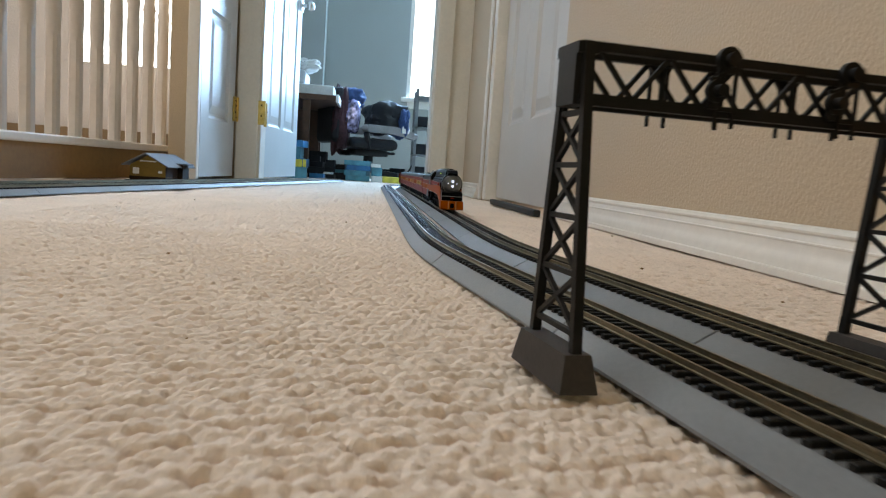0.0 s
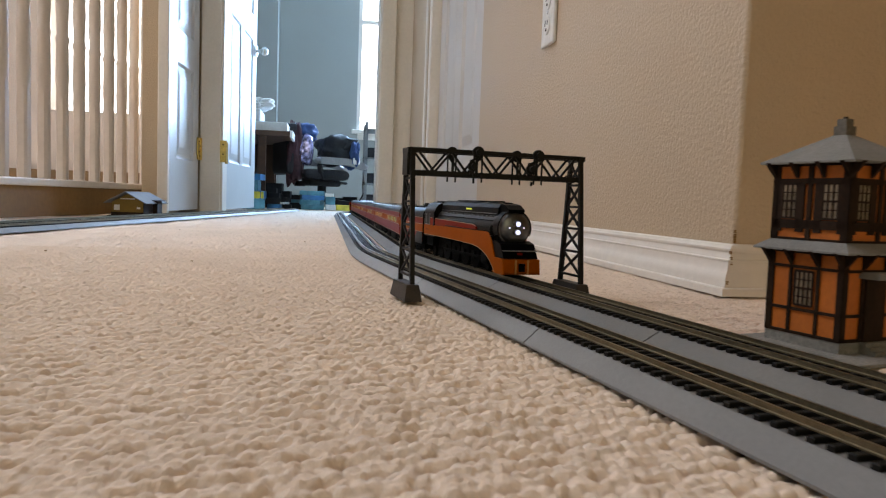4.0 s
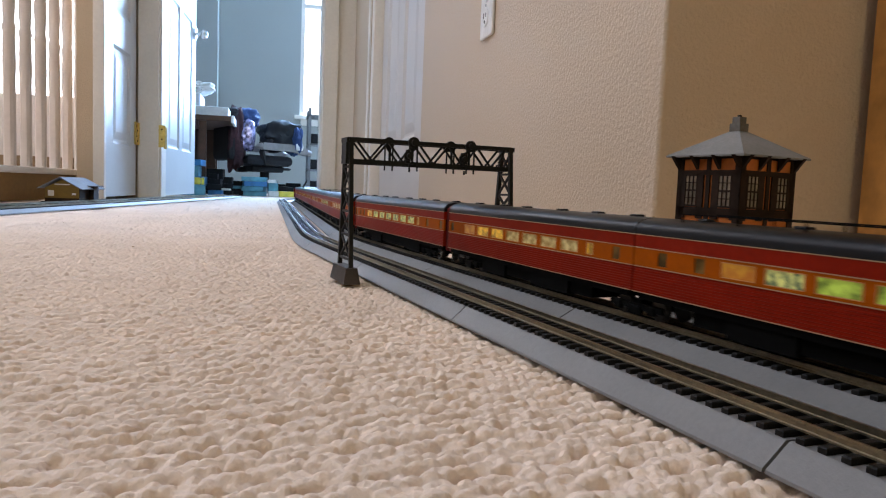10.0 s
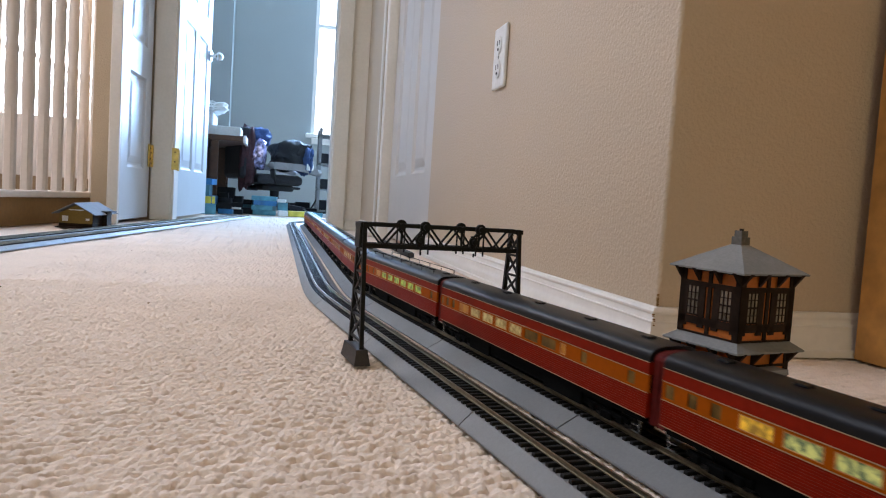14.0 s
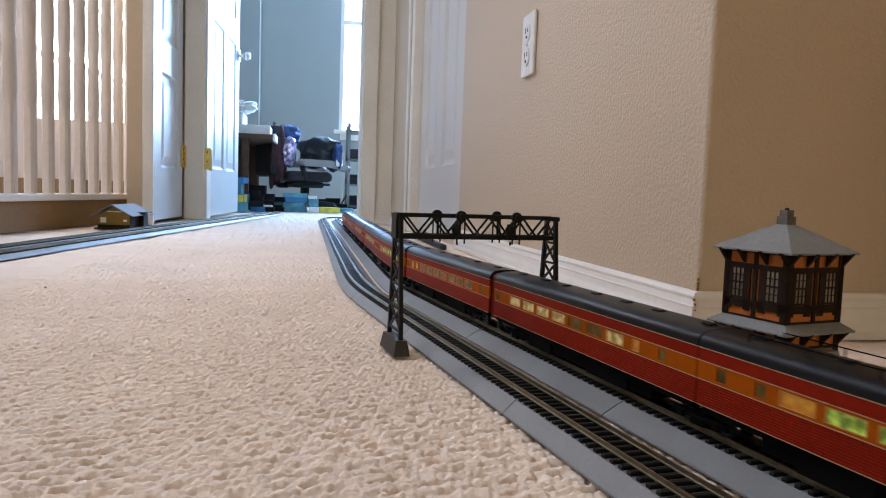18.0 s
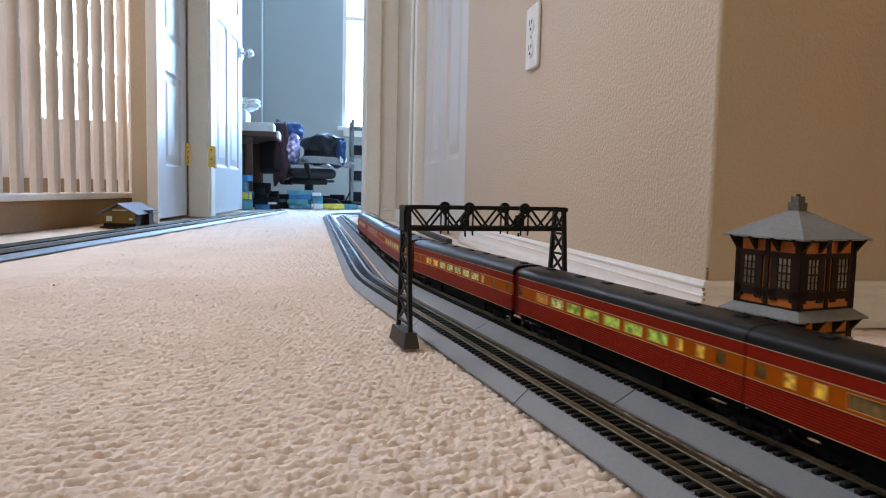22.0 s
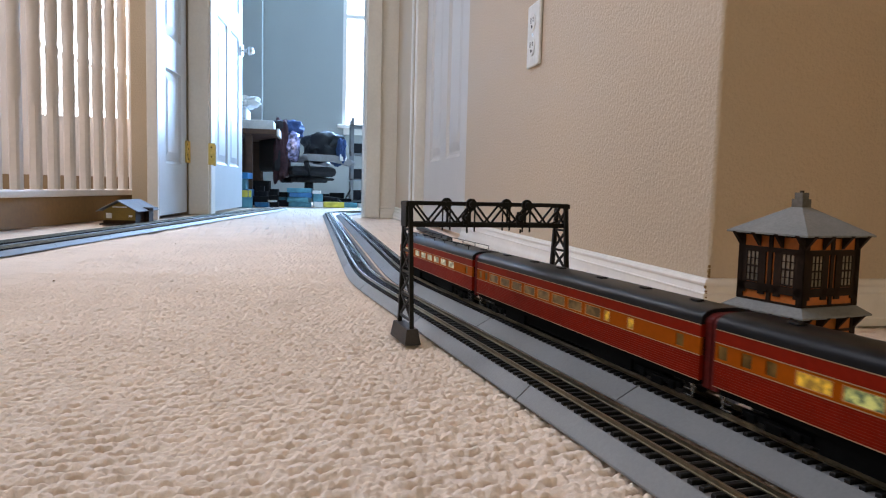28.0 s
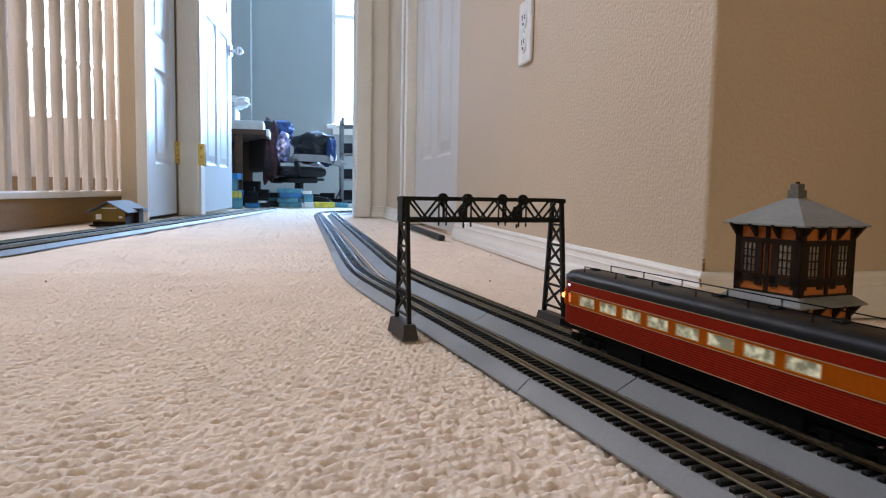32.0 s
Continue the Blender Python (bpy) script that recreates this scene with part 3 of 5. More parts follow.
def railing():
    rot = -math.degrees(RA)
    m = pose(rail_point(1.97), 1.97, 0, 0, 0, rot)
    top = empty("railing", m, "white painted railing with square balusters over the stairwell", "railing")
    part("skirt_board", boxes((-0.03, 0.0, -3.4, 0.37, 0.0, 0.083)), SKIRT_BROWN, top, "tan brown board under the railing")
    part("bottom_rail", boxes((-0.06, 0.012, -3.4, 0.37, 0.0835, 0.104), bevel=0.004), TRIM, top)
    part("handrail", boxes((-0.06, 0.01, -3.4, 0.37, 0.93, 0.985), bevel=0.012), TRIM, top)
    bm = bmesh.new()
    # square foot, turned shaft with beads, square head, as one loft
    shape = [(0.104, 0.0145, 1), (0.34, 0.0145, 1), (0.355, 0.0165, 0), (0.40, 0.0180, 0), (0.50, 0.0165, 0), (0.512, 0.0190, 0), (0.526, 0.0152, 0), (0.60, 0.0180, 0), (0.70, 0.0165, 0), (0.712, 0.0190, 0), (0.726, 0.0158, 0), (0.80, 0.0175, 0), (0.815, 0.0135, 1), (0.93, 0.0135, 1)]
    rings = []
    for z, w, square in shape:
        ring = []
        for k in range(12):
            a = k * math.pi / 6
            c, s = math.cos(a), math.sin(a)
            f = 1 / max(abs(c), abs(s)) if square else 1.0
            ring.append(bm.verts.new((-0.024 + w * c * f, w * s * f, z)))
        rings.append(ring)
    for lo, hi in zip(rings, rings[1:]):
        for k in range(12):
            bm.faces.new((lo[k], lo[(k + 1) % 12], hi[(k + 1) % 12], hi[k]))
    bm.faces.new(rings[0][::-1])
    bm.faces.new(rings[-1])
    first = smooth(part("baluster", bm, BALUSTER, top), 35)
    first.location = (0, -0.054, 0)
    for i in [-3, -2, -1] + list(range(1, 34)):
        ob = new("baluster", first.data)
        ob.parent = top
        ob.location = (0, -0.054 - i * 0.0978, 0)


railing()
# stairwell and outer shell
# openings are added to let light in; no windows are known here
structure("stairwell_wall", boxes((-3.5, -3.38, -5.2, 2.6, 1.12 - 1.2, 1.12), (-3.5, -3.38, -5.2, 2.6, 2.4, 2.45), (-3.5, -3.38, -0.1, 2.6, 2.45, 2.5), (-3.5, -3.38, 2.25, 2.6, 1.12, 2.4), (-3.5, -3.38, -5.2, -5.0, 1.12, 2.4), (-3.5, -3.38, -1.7, 0.35, 1.12, 2.4), (-3.5, -3.38, -0.6, -0.1, 2.45, 3.9), (-3.5, -3.38, 2.1, 2.6, 2.45, 3.9), (-3.5, -3.38, -0.1, 2.1, 3.65, 3.9)), WALL, "unseen beige outer wall of the stairwell with added openings", "wall")
# gap in this unseen wall is added for the warm fill lamp
structure("wall_south", boxes((-3.5, -1.6, -5.3, -5.2, -0.05, 2.45), (0.4, 3.0, -5.3, -5.2, -0.05, 2.45), (-1.6, 0.4, -5.3, -5.2, -0.05, 0.75), (-1.6, 0.4, -5.3, -5.2, 2.15, 2.45)), WALL, "unseen beige wall far behind with an added lamp opening", "wall")
structure("wall_east_room", boxes((2.9, 3.0, -5.2, 0.12, -0.05, 2.45)), WALL, "beige wall of the side room", "wall")
structure("wall_east_room_back", boxes((0.9, 2.9, 0.0, 0.12, -0.05, 2.45)), WALL, "beige back wall of the side room", "wall")
structure("wall_stair_north", boxes((-3.5, -1.021, 2.4, 2.499, -0.05, 0.385)), STAIR_CREAM, "cream wall under the narrow window of the stairwell", "wall")
structure("wall_stair_north_head", boxes((-3.5, -1.021, 2.4, 2.499, 2.2, 2.45)), STAIR_CREAM, "cream wall over the stairwell window", "wall")
structure("wall_stair_north_side", boxes((-3.5, -1.47, 2.4, 2.499, 0.3855, 2.199)), STAIR_CREAM, "cream wall beside the stairwell window", "wall")
structure("stair_board", boxes((-3.38, -1.022, 2.37, 2.399, 0.0, 0.15)), BOARD_DARK, "tan brown board at the foot of the stairwell wall", "skirting")
DAYLIGHT = glow("bright_daylight", (0.93, 0.96, 1.0), 3.2)
structure("stair_backdrop", boxes((-1.469, -1.025, 2.485, 2.495, 0.386, 2.199)), DAYLIGHT, "blown-out daylight outside the stairwell window", "backdrop")
structure("office_backdrop", boxes((-0.4, 1.2, 5.7, 5.72, 0.4, 2.5)), DAYLIGHT, "blown-out daylight outside the office window", "backdrop")
# raised stairwell part with its hole is added, for the overhead fill lamp
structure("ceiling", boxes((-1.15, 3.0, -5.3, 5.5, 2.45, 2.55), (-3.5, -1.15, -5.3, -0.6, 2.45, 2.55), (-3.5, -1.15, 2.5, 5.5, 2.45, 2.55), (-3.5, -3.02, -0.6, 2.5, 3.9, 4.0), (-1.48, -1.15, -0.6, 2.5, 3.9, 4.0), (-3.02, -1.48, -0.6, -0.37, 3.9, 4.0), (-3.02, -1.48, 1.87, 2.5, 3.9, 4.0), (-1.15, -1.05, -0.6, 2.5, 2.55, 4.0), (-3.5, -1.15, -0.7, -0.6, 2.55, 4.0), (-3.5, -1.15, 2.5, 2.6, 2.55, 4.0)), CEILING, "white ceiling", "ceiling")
structure("office_wall_back", boxes((-2.1, -0.16, 5.3, 5.4, -0.05, 2.45), (0.88, 3.0, 5.3, 5.4, -0.05, 2.45), (-0.16, 0.88, 5.3, 5.4, -0.05, 0.64), (-0.16, 0.88, 5.3, 5.4, 2.15, 2.45)), OFFICE_WALL, "grey-green office wall with a tall window", "wall")
structure("office_wall_left", boxes((-2.1, -2.0, 2.61, 5.3, -0.05, 2.45), (-2.0, -0.79, 5.12, 5.298, -0.05, 2.45)), OFFICE_WALL, "grey-green office wall with a corner", "wall")
structure("office_wall_right", boxes((2.9, 3.0, 2.61, 5.3, -0.05, 2.45)), OFFICE_WALL, "grey-green office wall", "wall")


def office_window():
    top = empty("window_1", pose(0.36, 5.3, 0), "tall white-framed office window, blown out by daylight", "window", kind="structure")
    part("window_frame", boxes((-0.52, -0.49, 0.0, 0.05, 0.64, 2.15), (0.49, 0.52, 0.0, 0.05, 0.64, 2.15), (-0.49, 0.49, 0.0, 0.05, 1.5, 1.53)), TRIM, top)
    part("window_sill", boxes((-0.56, 0.56, -0.05, 0.02, 0.61, 0.64), (-0.51, 0.51, -0.02, -0.001, 0.56, 0.61), bevel=0.004), TRIM, top)


office_window()


def outlet():
    top = empty("wall_outlet", pose(-0.0005, 0.617, 0.4225, 0, 0, -90), "white double wall outlet on the beige wall", "outlet")
    part("plate", boxes((-0.036, 0.036, -0.0065, 0.0, -0.0575, 0.0575), bevel=0.003), PAPER, top)
    for z in (-0.022, 0.022):
        bm = bmesh.new()
        cyl(bm, (0, -0.0072, z), (0, 1, 0), 0.0165, 0.003, 24)
        f = part("socket", bm, PAPER, top)
        bm = boxes((-0.0075, -0.0055, -0.0095, -0.0085, z - 0.001, z + 0.009), (0.0055, 0.0075, -0.0095, -0.0085, z, z + 0.008))
        cyl(bm, (0, -0.009, z - 0.008), (0, 1, 0), 0.0028, 0.0014, 10)
        part("slots", bm, BLACK_RUBBER, f)
    bm = bmesh.new()
    cyl(bm, (0, -0.0068, 0), (0, 1, 0), 0.003, 0.002, 10)
    part("screw", bm, CHROME, top)


outlet()


def oak_cabinet():
    top = empty("oak_cabinet", pose(0.246, -0.09, 0), "golden oak cabinet on the carpet beside the wall corner", "cabinet")
    part("side_panel", boxes((0.0, 0.02, -0.40, 0.075, 0.0, 1.6)), OAK, top)
    part("back_stile", boxes((-0.006, -0.0005, 0.028, 0.075, 0.0, 1.6), bevel=0.0015), OAK, top)
    part("lower_rail", boxes((-0.006, -0.0005, -0.40, 0.0275, 0.0, 0.112), bevel=0.0015), OAK, top)
    # thin dark strip put where the drawer gap is in shadow
    part("shadow_groove", boxes((-0.002, -0.0005, -0.40, 0.0275, 0.1125, 0.118)), DESK_WOOD, top)
    part("front_stile", boxes((0.021, 0.075, -0.022, 0.0, 0.0, 1.6), bevel=0.003), OAK, top)
    part("bottom_rail", boxes((0.0755, 0.6, -0.022, -0.002, 0.0, 0.085), bevel=0.003), OAK, top)
    part("back", boxes((0.021, 0.62, 0.06, 0.075, 0.0, 1.6)), OAK, top)
    part("door_panel", boxes((0.0755, 0.6, -0.012, -0.004, 0.086, 1.58)), DESK_WOOD, top)


oak_cabinet()
tagged(part("draft_strip", boxes((-0.066, -0.050, 1.10, 1.63, 0.0, 0.014), bevel=0.003), BLACK_RUBBER), "black strip lying on the carpet by the side door", "door strip")

bm = bmesh.new()
rng = random.Random(4)
for z0, z1, off in ((0.0505, 0.0640, -0.0008), (0.0300, 0.0375, 0.0052), (0.0405, 0.0440, 0.0084), (0.0120, 0.0138, 0.0125)):
    z = z0
    while z < z1:
        h, w = rng.uniform(0.0008, 0.0026), rng.uniform(0.0001, 0.0007)
        x, y = -off - rng.uniform(0.0, 0.0006), -off - rng.uniform(0.0, 0.0006)
        box(bm, x - w, x + 0.0016, y - w, y + 0.0016, z, z + h)
        z += h + rng.uniform(0.0, 0.0012)
structure("corner_scuffs", bm, SKIRT_BROWN, "small brown chips along the wall corner", "scuff marks")
bm = bmesh.new()
for i in range(14):
    x, y = rng.uniform(-0.75, -0.33), rng.uniform(-0.4, 2.2)
    if i % 4 == 0:
        x, y = rng.uniform(-0.16, -0.03), rng.uniform(-0.1, 1.0)
    r = rng.uniform(0.0005, 0.0011)
    box(bm, x - r, x + r, y - r, y + r, -0.0012, -0.0012 + 1.4 * r)
tagged(part("carpet_lint", bm, SKIRT_BROWN), "scattered dark crumbs on the carpet", "crumbs", kind="stuff")


# ---- signal bridge ----
def signal_bridge():
    top = empty("signal_bridge", pose(-0.2470, -0.0362, 0, 0, 0, 8.0), "black plastic lattice signal bridge over two model tracks", "signal bridge")
    half = 0.0755
    for s in (-1, 1):
        bm = bmesh.new()
        lo = [bm.verts.new((s * half + x, y, 0)) for x, y in ((-0.0072, -0.0255), (0.0072, -0.0255), (0.0072, 0.0255), (-0.0072, 0.0255))]
        hi = [bm.verts.new((s * half + x, y, 0.0135)) for x, y in ((-0.0050, -0.0225), (0.0050, -0.0225), (0.0050, 0.0225), (-0.0050, 0.0225))]
        bm.faces.new(hi)
        bm.faces.new(lo[::-1])
        for i in range(4):
            bm.faces.new((lo[i], lo[(i + 1) % 4], hi[(i + 1) % 4], hi[i]))
        part("footing", bm, FOOTING, top)

        def leg(z):
            return 0.0195 - (0.0195 - 0.0085) * (z - 0.0135) / (0.1235 - 0.0135)
        for e in (-1, 1):
            bm = bmesh.new()
            bar(bm, (s * half, e * leg(0.0135), 0.0135), (s * half, e * leg(0.1235), 0.1235), 0.0036)
            part("post", bm, GANTRY, top)
        zs = [0.020, 0.041, 0.061, 0.080, 0.099, 0.118]
        for a, b in zip(zs, zs[1:]):
            bm = bmesh.new()
            for e in (-1, 1):
                bar(bm, (s * half, -e * leg(a), a), (s * half, e * leg(b), b), 0.0018)
            part("cross_brace", bm, GANTRY, top)
            bm = bmesh.new()
            bar(bm, (s * half, -leg(a), a), (s * half, leg(a), a), 0.002)
            part("rung", bm, GANTRY, top)
        if s < 0:
            part("end_panel", boxes((s * half - 0.0040, s * half + 0.0022, -0.0078, 0.0078, 0.1015, 0.1195)), GANTRY, top)
        part("gusset", boxes((s * half - 0.004, s * half + 0.004, -0.0095, 0.0095, 0.1195, 0.1235)), GANTRY, top)
    for y in (-0.0075, 0.0075):
        for z, h in ((0.1035, 0.0042), (0.1222, 0.0034)):
            bm = bmesh.new()
            bar(bm, (-half - 0.0022, y, z), (half + 0.0022, y, z), 0.003, h)
            part("chord", bm, GANTRY, top)
        n = 10
        for i in range(n):
            x0, x1 = -half + 0.005 + i * (2 * half - 0.01) / n, -half + 0.005 + (i + 1) * (2 * half - 0.01) / n
            a, b = (0.1215, 0.1045) if i % 2 == 0 else (0.1045, 0.1215)
            bm = bmesh.new()
            bar(bm, (x0, y, a), (x1, y, b), 0.0017)
            part("lattice_bar", bm, GANTRY, top)
    # signal heads on paired hangers, two facing the train and two away from it
    for u, dy, head_u in ((0.262, 0.0105, 0.262), (0.368, -0.0105, 0.335), (0.655, 0.0105, 0.655), (0.728, -0.0105, 0.680)):
        x = -half + 2 * half * u
        bm = bmesh.new()
        for o in (-0.0036, 0.0036):
            bar(bm, (x + o, dy, 0.0975), (x + o, dy, 0.1225), 0.0012)
        bar(bm, (x - 0.0042, dy, 0.1040), (x + 0.0042, dy, 0.1040), 0.0010)
        part("signal_bracket", bm, GANTRY, top)
        bm = bmesh.new()
        cyl(bm, (x, dy, 0.1222), (0, 1, 0), 0.0050, 0.0026, 24)
        cyl(bm, (x, dy * 1.2, 0.1222), (0, 1, 0), 0.0028, 0.0046, 14)
        smooth(part("signal_target", bm, GANTRY, top))
        if dy < 0:
            xh = -half + 2 * half * head_u
            bm = bmesh.new()
            box(bm, xh - 0.0022, xh + 0.0022, dy - 0.0012, dy + 0.0012, 0.1040, 0.1160, bevel=0.0007)
            cyl(bm, (xh, dy - 0.0015, 0.1105), (0, 1, 0), 0.0042, 0.0022, 20)
            cyl(bm, (xh, dy - 0.0040, 0.1105), (0, 1, 0), 0.0024, 0.0050, 12)
            smooth(part("signal_head", bm, GANTRY, top))
            bm = bmesh.new()
            bar(bm, (xh, dy, 0.1150), (x, dy, 0.1180), 0.0016)
            bar(bm, (xh + 0.0016, dy, 0.0965), (xh + 0.0016, dy, 0.1000), 0.0013)
            part("head_arm", bm, GANTRY, top)
        bm = bmesh.new()
        cyl(bm, (x, dy * 0.72, 0.1130), (0, 0, 1), 0.0012, 0.018, 10)
        part("signal_mast", bm, GANTRY, top)
    bm = bmesh.new()
    for k in range(5):
        bar(bm, (half - 0.015 + 0.002 * k, -0.0105, 0.106 + 0.003 * k), (half - 0.009, -0.0105, 0.108 + 0.003 * k), 0.0012)
    part("end_brace", bm, GANTRY, top)


signal_bridge()


# ---- model interlocking tower ----
def hip_roof(bm, half, z0, z1, top_half, lip=0.0012):
    rings = []
    for h, z in ((half, z0), (half, z0 + lip), (top_half, z1)):
        rings.append([bm.verts.new((x * h, y * h, z)) for x, y in ((-1, -1), (1, -1), (1, 1), (-1, 1))])
    for a, b in zip(rings, rings[1:]):
        for i in range(4):
            bm.faces.new((a[i], a[(i + 1) % 4], b[(i + 1) % 4], b[i]))
    bm.faces.new(rings[0][::-1])
    bm.faces.new(rings[-1])


def lattice_window(top, side, u, z0, w, h, cols, rows, half):
    """A small-paned window on one wall of a square building; side counts quarter turns."""
    m = Matrix.Rotation(side * math.pi / 2, 4, "Z")
    bm = boxes((u - w / 2, u + w / 2, -half - 0.0006, -half + 0.0004, z0, z0 + h))
    bmesh.ops.transform(bm, matrix=m, verts=bm.verts)
    win = part("window", bm, TOWER_GLASS, top)
    bm = bmesh.new()
    for i in range(cols + 1):
        x = u - w / 2 + w * i / cols
        t = 0.0007 if 0 < i < cols else 0.0012
        box(bm, x - t / 2, x + t / 2, -half - 0.0013, -half - 0.0007, z0, z0 + h)
    for j in range(rows + 1):
        z = z0 + h * j / rows
        t = 0.0012 if j in (0, rows, rows // 2) else 0.0006
        box(bm, u - w / 2, u + w / 2, -half - 0.0014, -half - 0.0007, z - t / 2, z + t / 2)
    bmesh.ops.transform(bm, matrix=m, verts=bm.verts)
    part("glazing_lattice", bm, TOWER_BROWN, win)


def tower():
    a = 0.0250
    top = empty("model_tower", pose(-0.0811, -0.2413, 0, 0, 0, 14.0), "two-storey model signal tower with orange panels and dark timber framing", "model tower")
    bm = boxes((-0.045, 0.045, -0.05, 0.04, 0.0, 0.0022), bevel=0.0006)
    part("base_plate", bm, STONE_GREY, top, "moulded grey base plate with a torn edge")
    part("plinth", boxes((-a - 0.0008, a + 0.0008, -a - 0.0008, a + 0.0008, 0.0022, 0.0085)), STONE_GREY, top)
    part("lower_wall", boxes((-a, a, -a, a, 0.0085, 0.0595)), TOWER_ORANGE, top)
    part("upper_wall", boxes((-a, a, -a, a, 0.0655, 0.1115)), TOWER_ORANGE, top)
    for side in range(4):
        m = Matrix.Rotation(side * math.pi / 2, 4, "Z")
        low = [(-a - 0.0012, -a + 0.003, 0.0085, 0.0595), (a - 0.003, a + 0.0012, 0.0085, 0.0595), (-a, a, 0.0085, 0.0103), (-a, a, 0.0228, 0.0246), (-a, a, 0.0485, 0.0502), (-a, a, 0.0575, 0.0595), (-0.0105, -0.0085, 0.0085, 0.0595), (0.0085, 0.0105, 0.0085, 0.0595)]
        high = [(-a - 0.0012, -a + 0.0035, 0.0655, 0.1115), (a - 0.0035, a + 0.0012, 0.0655, 0.1115), (-a, a, 0.0655, 0.0668), (-a, a, 0.0722, 0.0775), (-a, a, 0.0990, 0.1022), (-a, a, 0.1095, 0.1115), (-0.0015, 0.0015, 0.0655, 0.1115)]
        high += [(-0.0238, -0.0192, 0.0702, 0.1), (-0.0088, -0.0036, 0.0702, 0.1), (0.0036, 0.0088, 0.0702, 0.1), (0.0192, 0.0238, 0.0702, 0.1)]
        for group in (low, high):
            bm = boxes(*[(x0, x1, -a - 0.0012, -a - 0.0001, z0, z1) for x0, x1, z0, z1 in group])
            bmesh.ops.transform(bm, matrix=m, verts=bm.verts)
            part("timber_frame", bm, TOWER_BROWN, top)
        for zt in (0.0595, 0.1115):
            for u in (-a, -0.009, 0.009, a):
                bm = bmesh.new()
                vs = [bm.verts.new((u + dx, y, z)) for dx in (-0.0012, 0.0012) for y, z in ((-a - 0.001, zt - 0.009), (-a - 0.001, zt), (-a - 0.0085, zt))]
                bm.faces.new(vs[:3])
                bm.faces.new(vs[3:][::-1])
                for i, j in ((0, 1), (1, 2), (2, 0)):
                    bm.faces.new((vs[i], vs[i + 3], vs[j + 3], vs[j]))
                bmesh.ops.recalc_face_normals(bm, faces=bm.faces)
                bmesh.ops.transform(bm, matrix=m, verts=bm.verts)
                part("bracket", bm, TOWER_BROWN, top)
        for u in (-0.014, 0.0140):
            lattice_window(top, side, u, 0.0785, 0.0105, 0.0205, 3, 4, a)
        if side != 0:
            lattice_window(top, side, 0.0, 0.0265, 0.0125, 0.0205, 4, 4, a)
    part("door", boxes((-0.0075, 0.0075, -a - 0.002, -a, 0.0085, 0.045), bevel=0.0005), TOWER_BROWN, top, "dark brown plank door")
    bm = bmesh.new()
    plate_xz(bm, [(-0.0125, 0.0455), (0.0125, 0.0455), (0.0115, 0.0490), (-0.0115, 0.0490)], -a - 0.0125, -a - 0.0001)
    part("door_hood", bm, TOWER_ROOF, top)
    for i, d in enumerate((0.011, 0.008, 0.005)):
        part("step", boxes((-0.009, 0.009, -a - d, -a, 0.0022 + i * 0.0021, 0.0022 + (i + 1) * 0.0021)), STONE_GREY, top)
    bm = bmesh.new()
    hip_roof(bm, 0.0328, 0.0590, 0.0660, a)
    part("lower_eave", bm, TOWER_ROOF, top)
    bm = bmesh.new()
    hip_roof(bm, 0.0322, 0.1108, 0.1295, 0.0035)
    part("roof", bm, TOWER_ROOF, top)
    chimney = part("chimney", boxes((-0.0043, 0.0043, -0.0043, 0.0043, 0.1275, 0.1345), bevel=0.0003), CHIMNEY, top)
    part("chimney_neck", boxes((-0.0032, 0.0032, -0.0032, 0.0032, 0.1345, 0.1388), bevel=0.0003), CHIMNEY, chimney)
    part("chimney_pot", boxes((-0.0010, 0.0010, -0.0010, 0.0010, 0.1388, 0.1402)), TOWER_BROWN, chimney)


tower()


